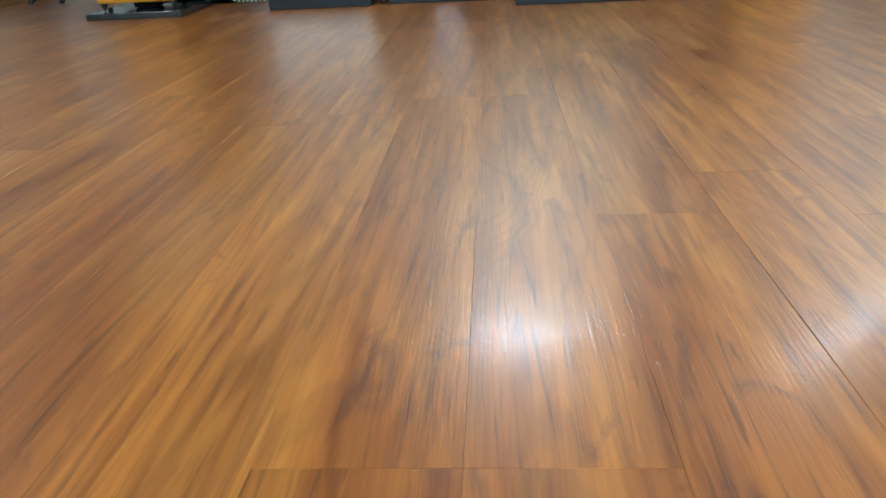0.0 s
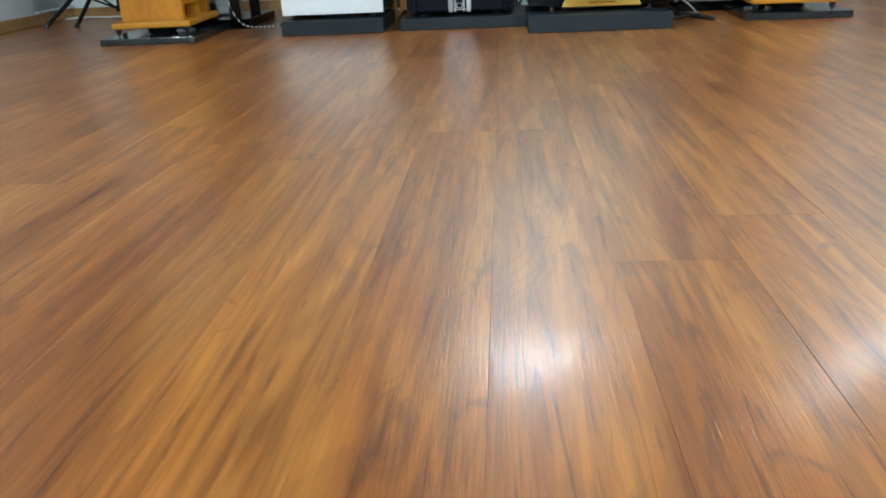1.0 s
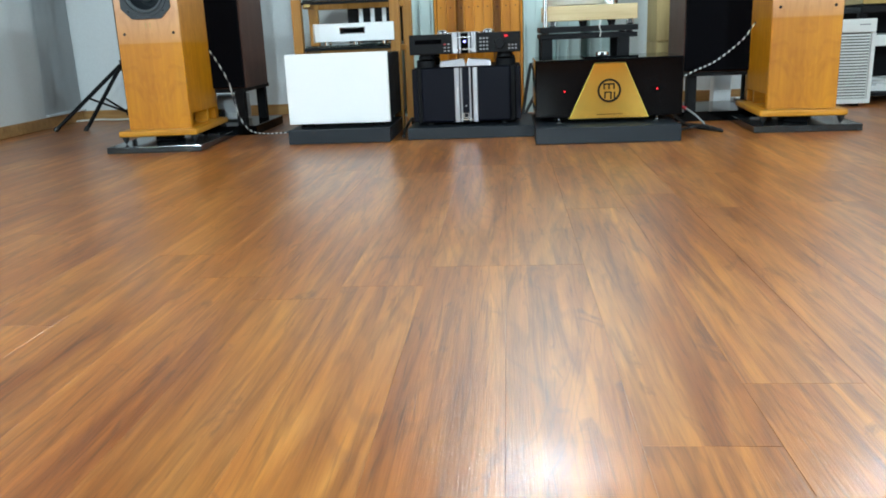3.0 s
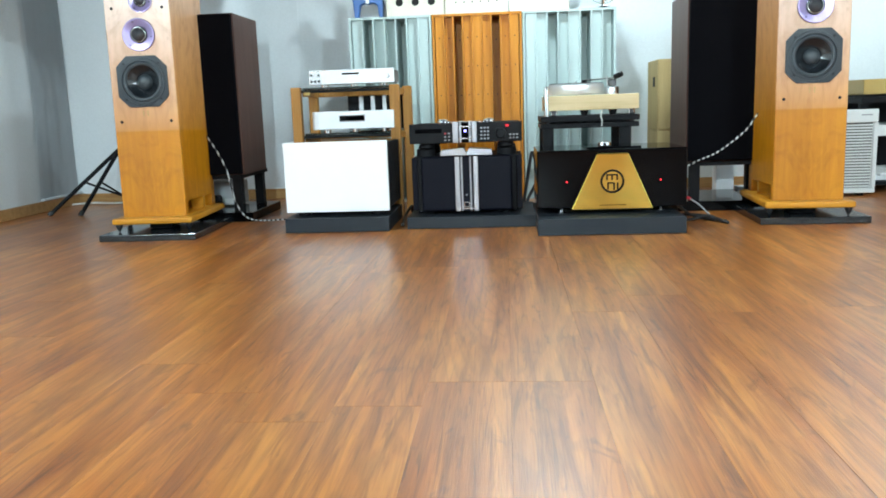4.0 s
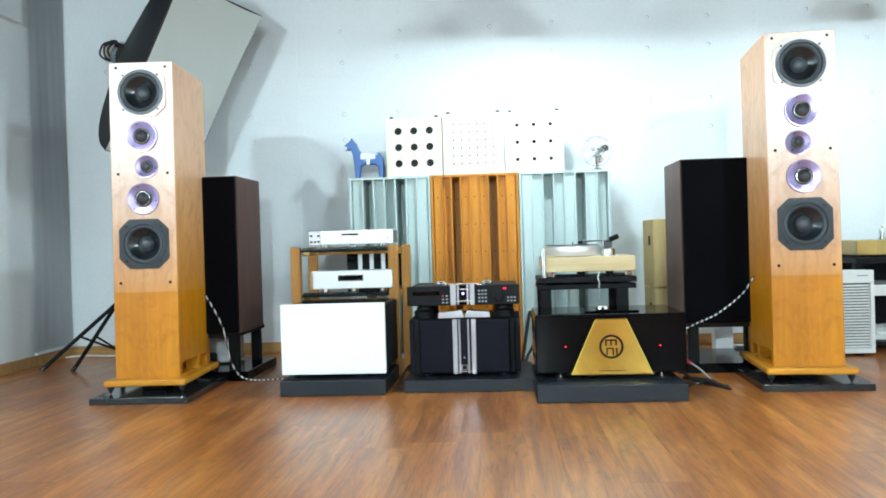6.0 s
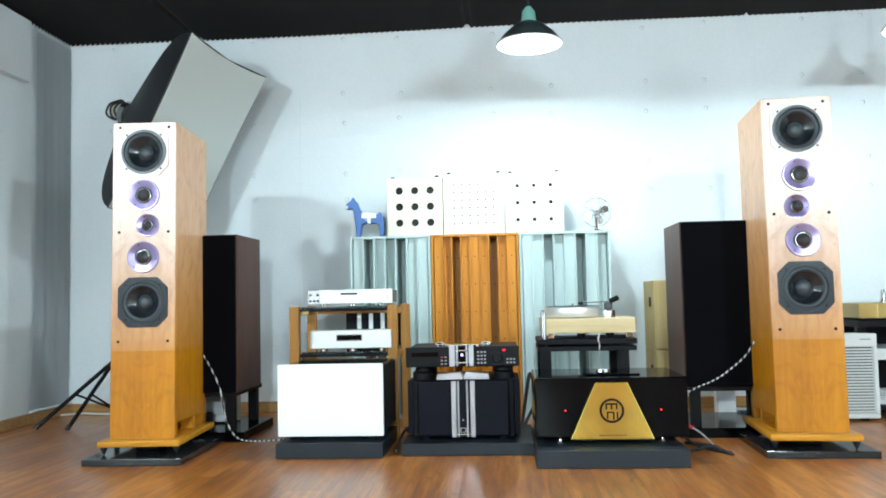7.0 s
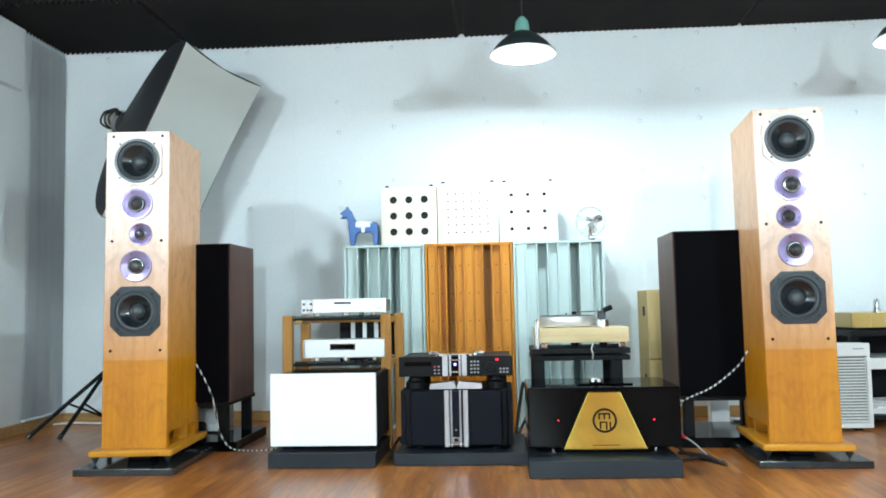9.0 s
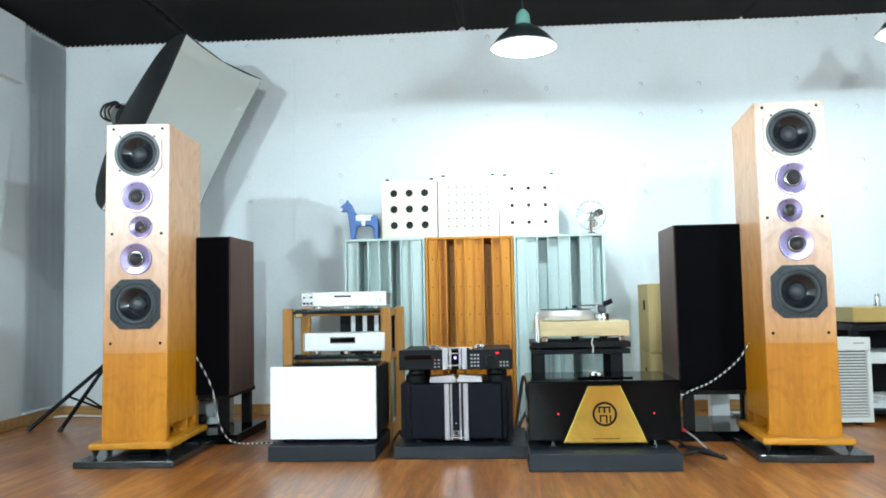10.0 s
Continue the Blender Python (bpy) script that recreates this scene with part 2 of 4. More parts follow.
M_GRILLE = painted("heater_white", (0.72, 0.73, 0.71), 0.45)
M_SOFTWHITE = painted("diffuser_fabric", (0.84, 0.87, 0.83), 0.9, grain=500, vary=0.02, bump=0.05, spec=0.2)
M_SOFTBLACK = painted("black_nylon", (0.016, 0.017, 0.020), 0.55, grain=260, vary=0.3, bump=0.15)
M_BRAID = braid("braided_sleeve")
M_CABLE = painted("black_cable", (0.015, 0.015, 0.016), 0.5)
M_WHITECABLE = painted("white_cable", (0.72, 0.71, 0.66), 0.5)
M_RED = painted("red_plug", (0.55, 0.03, 0.04), 0.4)
M_BULB = emit("lamp_glow", LAMP_COLOUR, 30.0)
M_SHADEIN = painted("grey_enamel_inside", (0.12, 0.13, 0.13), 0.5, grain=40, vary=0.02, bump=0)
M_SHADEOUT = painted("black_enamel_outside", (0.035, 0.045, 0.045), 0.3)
M_SOCKET = painted("green_glass_socket", (0.18, 0.42, 0.36), 0.2)
M_LEDRED = emit("red_led", (1.0, 0.02, 0.03), 1.2)
M_LEDBLUE = emit("blue_led", (0.25, 0.25, 1.0), 1.5)
M_DISPLAY = emit("red_display", (1.0, 0.01, 0.03), 0.35)
M_BUTTON = painted("grey_button", (0.30, 0.30, 0.31), 0.45)


# ---- mesh helpers ----
def empty(name, x=0, y=0, z=0, rz=0):
    ob = new(name)
    ob.empty_display_size = 0.05
    ob.matrix_basis = pose(x, y, z, 0, 0, rz)
    return ob


def part(name, bm, material, parent=None, label="", smooth=False):
    me = bpy.data.meshes.new(name)
    if smooth:
        for f in bm.faces:
            f.smooth = True
    bm.to_mesh(me)
    bm.free()
    for m in material if isinstance(material, (list, tuple)) else [material]:
        me.materials.append(m)
    if smooth:
        me.set_sharp_from_angle(angle=radians(38))
    ob = new(name, me)
    if parent is not None:
        ob.parent = parent
    if label:
        ob["label"] = label
    return ob


def box(x0, x1, y0, y1, z0, z1, bevel=0.0, bm=None, seg=2):
    out = bm or bmesh.new()
    r = bmesh.ops.create_cube(out, size=1.0, matrix=Matrix.Translation(((x0 + x1) / 2, (y0 + y1) / 2, (z0 + z1) / 2)) @ Matrix.Diagonal((x1 - x0, y1 - y0, z1 - z0, 1)))
    if bevel:
        edges = {e for v in r["verts"] for e in v.link_edges}
        bmesh.ops.bevel(out, geom=list(edges), offset=bevel, segments=seg, affect="EDGES", profile=0.5)
    return out


def prism(points, axis, a, b, bevel=0.0, bm=None):
    """A polygon pulled along an axis. For axis y the points are (x, z); for x (y, z); for z (x, y)."""
    out = bm or bmesh.new()

    def put(p, q):
        return {"x": (q, p[0], p[1]), "y": (p[0], q, p[1]), "z": (p[0], p[1], q)}[axis]
    va = [out.verts.new(put(p, a)) for p in points]
    vb = [out.verts.new(put(p, b)) for p in points]
    n = len(points)
    faces = [out.faces.new(va), out.faces.new(vb[::-1])]
    faces += [out.faces.new((va[i], vb[i], vb[(i + 1) % n], va[(i + 1) % n])) for i in range(n)]
    bmesh.ops.recalc_face_normals(out, faces=faces)
    if bevel:
        bmesh.ops.bevel(out, geom=list({e for f in faces for e in f.edges}), offset=bevel, segments=2, affect="EDGES", profile=0.5)
    return out


def lathe(profile, seg=40, m=Matrix(), bm=None, close=False):
    """Turn (radius, height) pairs round the local z axis, then put the form at m."""
    out = bm or bmesh.new()
    rings = []
    for r, h in profile:
        if r < 1e-6:
            rings.append([out.verts.new(m @ Vector((0, 0, h)))])
        else:
            rings.append([out.verts.new(m @ Vector((r * math.cos(2 * math.pi * i / seg), r * math.sin(2 * math.pi * i / seg), h))) for i in range(seg)])
    if close:
        rings.append(rings[0])
    for a, b in zip(rings, rings[1:]):
        for i in range(seg):
            j = (i + 1) % seg
            if len(a) == 1 and len(b) == 1:
                continue
            if len(a) == 1:
                out.faces.new((a[0], b[i], b[j]))
            elif len(b) == 1:
                out.faces.new((a[i], b[0], a[j]))
            else:
                out.faces.new((a[i], b[i], b[j], a[j]))
    bmesh.ops.recalc_face_normals(out, faces=out.faces)
    return out


def rod(p, q, r, seg=12, r2=None, bm=None):
    p, q = Vector(p), Vector(q)
    m = Matrix.Translation(p) @ (q - p).to_track_quat("Z", "Y").to_matrix().to_4x4()
    L = (q - p).length
    return lathe([(0, 0), (r, 0), (r if r2 is None else r2, L), (0, L)], seg, m, bm)


FACE = Matrix.Rotation(radians(90), 4, "X")


def facing(x, y, z):
    """Local z comes out of a front that looks along -y."""
    return Matrix.Translation((x, y, z)) @ FACE


def tube(name, points, r, material, parent=None, label=""):
    """A smooth round cable through some points."""
    pts = [Vector(p) for p in points]
    fine = []
    ext = [2 * pts[0] - pts[1]] + pts + [2 * pts[-1] - pts[-2]]
    for i in range(1, len(ext) - 2):
        a, b, c, d = ext[i - 1:i + 3]
        for s in range(8):
            t = s / 8
            fine.append(0.5 * (2 * b + (c - a) * t + (2 * a - 5 * b + 4 * c - d) * t * t + (3 * b - a - 3 * c + d) * t ** 3))
    fine.append(pts[-1])
    bm = bmesh.new()
    rings = []
    for i, p in enumerate(fine):
        d = (fine[min(i + 1, len(fine) - 1)] - fine[max(i - 1, 0)]).normalized()
        q = d.to_track_quat("Z", "Y").to_matrix()
        rings.append([bm.verts.new(p + q @ Vector((r * math.cos(k * math.pi / 4), r * math.sin(k * math.pi / 4), 0))) for k in range(8)])
    for a, b in zip(rings, rings[1:]):
        for k in range(8):
            bm.faces.new((a[k], a[(k + 1) % 8], b[(k + 1) % 8], b[k]))
    bm.faces.new(rings[0][::-1])
    bm.faces.new(rings[-1])
    bmesh.ops.recalc_face_normals(bm, faces=bm.faces)
    return part(name, bm, material, parent, label, True)


# ---- room ----
LEFT, RIGHT, NEAR, BACK, TOP = -2.425, 3.5, -5.4, 4.93, 2.262
WALLT = 0.15
tagged(part("floor_base", box(LEFT - WALLT, RIGHT + WALLT, NEAR - WALLT, BACK + WALLT, -0.10, -0.0105), M_GROOVE), "dark screed under the laminate floor", "floor", kind="structure")
tagged(part("wall_north", box(LEFT - WALLT, RIGHT + WALLT, BACK, BACK + WALLT, 0, TOP + 0.1), M_WALL), "white painted concrete wall with filled tie holes", "wall", kind="structure")
tagged(part("wall_west", box(LEFT - WALLT, LEFT, NEAR, BACK, 0, TOP + 0.1), M_WALL), "white painted side wall, shaded end covered by a grey sheet", "wall", kind="structure")
tagged(part("wall_east", box(RIGHT, RIGHT + WALLT, NEAR, BACK, 0, TOP + 0.1), M_WALL), "plain white painted side wall", "wall", kind="structure")
# out of view; its dark foam is added to weaken reflections on the gear
tagged(part("wall_south", box(LEFT, RIGHT, NEAR - WALLT, NEAR, 0, TOP + 0.1), M_FOAM), "unseen end wall, kept dark to hold down reflections", "wall", kind="structure")
wall = bpy.data.objects["wall_north"]

# tie-hole plugs and board joints of the concrete
plug = None
for i in range(-3, 4):
    for dx in (0.0, 0.335):
        for z in (2.20, 1.874, 1.712, 1.40, 1.24):
            x = 0.165 + 0.885 * i + dx
            if not LEFT + 0.1 < x < RIGHT - 0.1:
                continue
            if plug is None:
                plug = bpy.data.meshes.new("tie_plug")
                b = lathe([(0, -0.0030), (0.0085, -0.0030), (0.0105, -0.001), (0.0125, 0.002)], 12, FACE)
                b.to_mesh(plug)
                b.free()
                plug.materials.append(M_TIE)
            o = new("tie_plug", plug)
            o.location = (x + random.uniform(-0.012, 0.012), BACK - 0.001, z + random.uniform(-0.012, 0.012))
            o.parent = wall
for i in range(-3, 4):
    part("board_joint", box(0.165 + 0.885 * i - 0.27, 0.165 + 0.885 * i - 0.267, BACK - 0.0025, BACK + 0.001, 0.06, TOP), M_WALL, wall)
for z in (0.42, 1.02, 1.62):
    part("board_joint", box(LEFT, RIGHT, BACK - 0.0025, BACK + 0.001, z, z + 0.003), M_WALL, wall)

# ceiling: egg-crate foam near the back wall, plain foam sheet elsewhere
FOAM_FROM, PITCH = 3.55, 0.0315
nx, ny = int((RIGHT - LEFT) / (PITCH / 2)), int((BACK - FOAM_FROM) / (PITCH / 2))
gx, gy = np.meshgrid(np.linspace(LEFT, RIGHT, nx + 1), np.linspace(FOAM_FROM, BACK, ny + 1))
px, py = np.arange(nx + 1)[None, :], np.arange(ny + 1)[:, None]
gz = TOP - 0.011 * (np.cos(np.pi * px) * np.cos(np.pi * py)) - 0.010
seam = (np.abs(((gx - 0.02) % 1.62) - 0.81) > 0.795) | (np.abs(((gy - 4.15) % 1.0) - 0.5) > 0.487)
gz = np.where(seam, TOP + 0.002, gz) + 0.004 * np.sin(gx * 2.1 + 0.6) + 0.003 * np.sin(gy * 5.0)
verts = np.stack([gx, gy, gz], -1).reshape(-1, 3).tolist()
idx = np.arange((nx + 1) * (ny + 1)).reshape(ny + 1, nx + 1)
quads = np.stack([idx[:-1, :-1], idx[1:, :-1], idx[1:, 1:], idx[:-1, 1:]], -1).reshape(-1, 4)
nv = len(verts)
verts += [(LEFT - WALLT, NEAR - WALLT, TOP + 0.1), (RIGHT + WALLT, NEAR - WALLT, TOP + 0.1), (RIGHT + WALLT, BACK + WALLT, TOP + 0.1), (LEFT - WALLT, BACK + WALLT, TOP + 0.1),
          (LEFT, NEAR, TOP), (RIGHT, NEAR, TOP), (RIGHT, FOAM_FROM + 0.004, TOP), (LEFT, FOAM_FROM + 0.004, TOP)]
faces = quads.tolist() + [(nv, nv + 1, nv + 2, nv + 3), (nv + 4, nv + 7, nv + 6, nv + 5)]
me = bpy.data.meshes.new("ceiling")
me.from_pydata(verts, [], faces)
me.materials.append(M_FOAM)
tagged(new("ceiling", me), "charcoal egg-crate acoustic foam covering the ceiling", "ceiling", kind="structure")

tagged(part("baseboard", box(LEFT + 0.012, RIGHT, BACK - 0.014, BACK - 0.001, 0.001, 0.062, 0.003), M_BASE), "low orange-brown wooden baseboard along the wall", "baseboard", kind="structure")
tagged(part("baseboard", box(LEFT + 0.001, LEFT + 0.013, NEAR, BACK - 0.002, 0.001, 0.062, 0.003), M_BASE), "low orange-brown wooden baseboard along the wall", "baseboard", kind="structure")
tagged(part("soffit", box(LEFT + 0.001, LEFT + 0.05, 2.6, 4.44, 1.885, TOP - 0.03, 0.004), M_WALL), "white boxed-in beam under the ceiling foam", "beam", kind="structure")


# Flat grey sheet beside the corner: shade on the plain wall, built as colour.
def curtain():
    th = empty("curtain", LEFT + 0.004, 4.555, 0)
    bm = bmesh.new()
    n, rows = 60, 24
    grid = []
    for k in range(rows + 1):
        z = 0.075 + (TOP - 0.045 - 0.075) * k / rows
        line = []
        for i in range(n + 1):
            u = i / n
            spread = -0.05 * max(0.0, 1 - k / rows * 3) ** 2
            y = spread * (1 - u) + 0.36 * u
            line.append(bm.verts.new((0.010 + 0.0016 * math.sin(u * 11 + 0.4 * math.sin(k * 0.3)) + 0.0008 * math.sin(u * 31 + k * 0.1), y, z)))
        grid.append(line)
    for k in range(rows):
        for i in range(n):
            bm.faces.new((grid[k][i], grid[k][i + 1], grid[k + 1][i + 1], grid[k + 1][i]))
    bmesh.ops.solidify(bm, geom=bm.faces[:], thickness=0.003)
    part("fabric", bm, M_WALLSHADE, th, smooth=True)
    part("shade_sheet_foot", box(0.008, 0.034, -0.045, 0.36, 0.066, 0.078, 0.003), M_WALLSHADE, th)
    return tagged(th, "thin grey sheet standing in for shade on the side wall", "curtain")


curtain()


# ---- lamps ----
def pendant(x, y, watts, drop, height=LAMP_HEIGHT):
    """drop: how far the middle of the bulb hangs below the rim of the shade."""
    th = empty("pendant_lamp", x, y, height)
    R = 0.148
    outer = [(0.030, 0.105), (0.045, 0.098), (0.075, 0.080), (0.115, 0.045), (R, 0.004)]
    part("shade", lathe([(R, 0.0)] + outer[::-1] + [(0.028, 0.108)], 48), M_SHADEOUT, th, "dark enamelled metal dish", True)
    part("shade_lining", lathe([(R - 0.001, 0.0005), (0.112, 0.042), (0.072, 0.076), (0.040, 0.094), (0.026, 0.100)], 48), M_SHADEIN, th, "grey enamelled inside", True)
    part("rim", lathe([(R - 0.003, -0.003), (R + 0.003, -0.003), (R + 0.004, 0.003), (R - 0.002, 0.003)], 48, close=True), M_GRILLE, th, "", True)
    part("socket", lathe([(0.0, 0.175), (0.014, 0.172), (0.030, 0.150), (0.034, 0.112), (0.028, 0.100), (0.020, 0.075), (0, 0.07)], 24), M_SOCKET, th, "green glass socket cover", True)
    part("bulb", lathe([(0, -0.074), (0.018, -0.069), (0.029, -0.055), (0.032, -0.040), (0.028, -0.022), (0.015, -0.004), (0.015, 0.016 + drop), (0, 0.017 + drop)], 24, Matrix.Translation((0, 0, 0.042 - drop))), M_BULB, th, "glowing white bulb", True)
    part("cord", rod((0, 0, 0.17), (0, 0, TOP - height - 0.006), 0.004, 8), M_CABLE, th)
    light = bpy.data.lights.new("bulb_light", "POINT")
    light.energy, light.color, light.shadow_soft_size = watts, LAMP_COLOUR, 0.040
    lo = new("bulb_light", light)
    lo.location = (0, 0, -drop)
    lo.parent = th
    return tagged(th, "lit pendant lamp with dark metal dish shade, repeated out of view as fill", "lamp", "ceiling pendant lamps")


for x, y in FRONT_LAMPS:
    pendant(x, y, FRONT_WATTS if x < 1 else FRONT_WATTS * 0.55, -0.032)
# pendants used in place of the photo lights left and right
for x, y in MIDDLE_STAND_INS:
    pendant(x, y, MIDDLE_WATTS * (1.25 if x < 0 else 0.035 if x < 1 else 1.2), -0.02 if 0 < x < 1 else 0.045, 1.97 if x < 0 else LAMP_HEIGHT)
# added fill; the near centre one brightens wall and speaker fronts
for x, y in REAR_FILL_LAMPS:
    near_centre = abs(x - 0.35) < 0.1 and y > -3
    pendant(x, y, REAR_FILL_WATTS * (11.0 if near_centre else 1.0), 0.045 if near_centre else -0.032)


# ---- tall cherry loudspeakers ----
def driver(th, x, z, kind):
    """A driver on the baffle plane y = 0 of the speaker."""
    m = facing(x, 0, z)
    c, s = 0.105, 0.062
    bm = bmesh.new()
    ring = [bm.verts.new(m @ Vector((0.083 * math.cos(2 * math.pi * i / 48), 0.083 * math.sin(2 * math.pi * i / 48), 0.008))) for i in range(48)]
    outer = []
    for i in range(48):
        a = 2 * math.pi * i / 48
        d = Vector((math.cos(a), math.sin(a)))
        k = min(c / max(abs(d.x), 1e-6), c / max(abs(d.y), 1e-6), (c + s) / (abs(d.x) + abs(d.y)))
        outer.append((bm.verts.new(m @ Vector((d.x * k, d.y * k, 0.008))), bm.verts.new(m @ Vector((d.x * k, d.y * k, 0.0005)))))
    for i in range(48):
        j = (i + 1) % 48
        bm.faces.new((ring[i], ring[j], outer[j][0], outer[i][0]))
        bm.faces.new((outer[i][0], outer[j][0], outer[j][1], outer[i][1]))
    bmesh.ops.recalc_face_normals(bm, faces=bm.faces)
    upper = kind == "woofer"
    rim = part("woofer", bm, M_PALEFLANGE if upper else M_BASKET, th, "woofer in a pale silver eight-sided flange" if upper else "woofer in a grey eight-sided flange")
    part("basket_ring", lathe([(0.097, 0.008), (0.096, 0.011), (0.085, 0.011), (0.082, 0.007)], 48, m), M_BASKET, rim, "", True)
    part("surround", lathe([(0.084, 0.004), (0.081, 0.009), (0.076, 0.011), (0.071, 0.009), (0.067, 0.002)], 48, m), M_SURROUND, rim, "", True)
    part("cone", lathe([(0.068, 0.003), (0.050, -0.012), (0.030, -0.026), (0.026, -0.028)], 48, m), M_CONE, rim, "", True)
    part("dust_cap", lathe([(0.032, -0.024), (0.028, -0.013), (0.016, -0.005), (0, -0.003)], 32, m), M_CAP, rim, "", True)
    for a in (45, 135, 225, 315):
        r = 0.1035
        part("screw", lathe([(0, 0.0125), (0.004, 0.012), (0.0045, 0.008)], 8, facing(x + r * math.cos(radians(a)), 0, z + r * math.sin(radians(a)))), M_MATT, rim)


def dome(th, x, z, R, name):
    m = facing(x, 0, z)
    plate = part(name, lathe([(R, 0.0005), (R, 0.008), (R - 0.002, 0.009), (R * 0.92, 0.0088), (R * 0.50, 0.0030), (R * 0.47, 0.0010)], 64, m), M_LILAC, th, "lilac anodised driver plate")
    part("trim_ring", lathe([(R * 0.52, 0.0028), (R * 0.51, 0.0092), (R * 0.47, 0.0096), (R * 0.46, 0.004)], 40, m), M_MATT, plate, "", True)
    part("surround", lathe([(R * 0.465, 0.003), (R * 0.455, 0.0075), (R * 0.42, 0.008), (R * 0.395, 0.004)], 40, m), M_STEEL, plate, "thin bright ring", True)
    part("dome", lathe([(R * 0.40, 0.003), (R * 0.38, 0.010), (R * 0.30, 0.018), (R * 0.16, 0.024), (R * 0.06, 0.0258), (0, 0.026)], 32, m), M_DOME, plate, "glossy black dome", True)
    for k in range(3):
        a = radians(90 + 120 * k + 20)
        part("screw", lathe([(0, 0.0105), (0.0028, 0.010), (0.003, 0.005)], 8, facing(x + R * 0.82 * math.cos(a), 0, z + R * 0.82 * math.sin(a))), M_MATT, plate)


def hollow_box(W, D, Z0, Z1, holes, vent):
    """A cabinet with round openings (height, radius) in its front at y = 0 and a vent low on its side towards vent (+1 or -1)."""
    bm = bmesh.new()
    o = 0.003
    fr = {(sx, z): bm.verts.new((sx * (W - o), 0, z)) for sx in (-1, 1) for z in (Z0, Z1 - o)}
    rim = [bm.verts.new(p) for p in ((-W, o, Z0), (W, o, Z0), (W, o, Z1), (-W, o, Z1))]
    back = [bm.verts.new(p) for p in ((-W, D, Z0), (W, D, Z0), (W, D, Z1), (-W, D, Z1))]
    front = [fr[(-1, Z0)], fr[(1, Z0)], fr[(1, Z1 - o)], fr[(-1, Z1 - o)]]
    for a, b in ((front, rim), (rim, back)):
        for i in range(4):
            bm.faces.new((a[i], a[(i + 1) % 4], b[(i + 1) % 4], b[i]))
    bm.faces.new(back[::-1])
    w = W - o
    z = Z0
    for cz, r in sorted(holes):
        lo, hi = cz - 0.115, cz + 0.115
        bm.faces.new([bm.verts.new(p) for p in ((-w, 0, z), (w, 0, z), (w, 0, lo), (-w, 0, lo))])
        seg = 48
        ring, edge = [], []
        for s in range(seg):
            a = 2 * math.pi * (s + 0.5) / seg
            dx, dz = math.cos(a), math.sin(a)
            ring.append(bm.verts.new((r * dx, 0, cz + r * dz)))
            q = min(w / abs(dx), 0.115 / abs(dz))
            edge.append(bm.verts.new((q * dx, 0, cz + q * dz)))
        for s in range(seg):
            j = (s + 1) % seg
            bm.faces.new((ring[s], edge[s], edge[j], ring[j]))
            e, g = edge[s].co, edge[j].co
            if abs(e.x - g.x) > 1e-6 and abs(e.z - g.z) > 1e-6:
                bm.faces.new((edge[s], bm.verts.new((math.copysign(w, e.x + g.x), 0, cz + math.copysign(0.115, e.z + g.z - 2 * cz))), edge[j]))
        z = hi
    bm.faces.new([bm.verts.new(p) for p in ((-w, 0, z), (w, 0, z), (w, 0, Z1 - o), (-w, 0, Z1 - o))])
    side = next(f for f in bm.faces if len(f.verts) == 4 and all(abs(v.co.x - vent * W) < 1e-6 for v in f.verts))
    bm.faces.remove(side)
    y0, y1, z0, z1, deep = 0.035, D - 0.05, Z0 + 0.006, Z0 + 0.062, 0.10
    outer = [(o, Z0), (D, Z0), (D, Z1), (o, Z1)]
    inner = [(y0, z0), (y1, z0), (y1, z1), (y0, z1)]
    oa = [bm.verts.new((vent * W, *p)) for p in outer]
    ia = [bm.verts.new((vent * W, *p)) for p in inner]
    ib = [bm.verts.new((vent * (W - deep), *p)) for p in inner]
    for a, b in ((oa, ia), (ia, ib)):
        for i in range(4):
            bm.faces.new((a[i], a[(i + 1) % 4], b[(i + 1) % 4], b[i]))
    bm.faces.new(ib)
    bmesh.ops.remove_doubles(bm, verts=bm.verts, dist=1e-5)
    bmesh.ops.recalc_face_normals(bm, faces=bm.faces)
    return bm


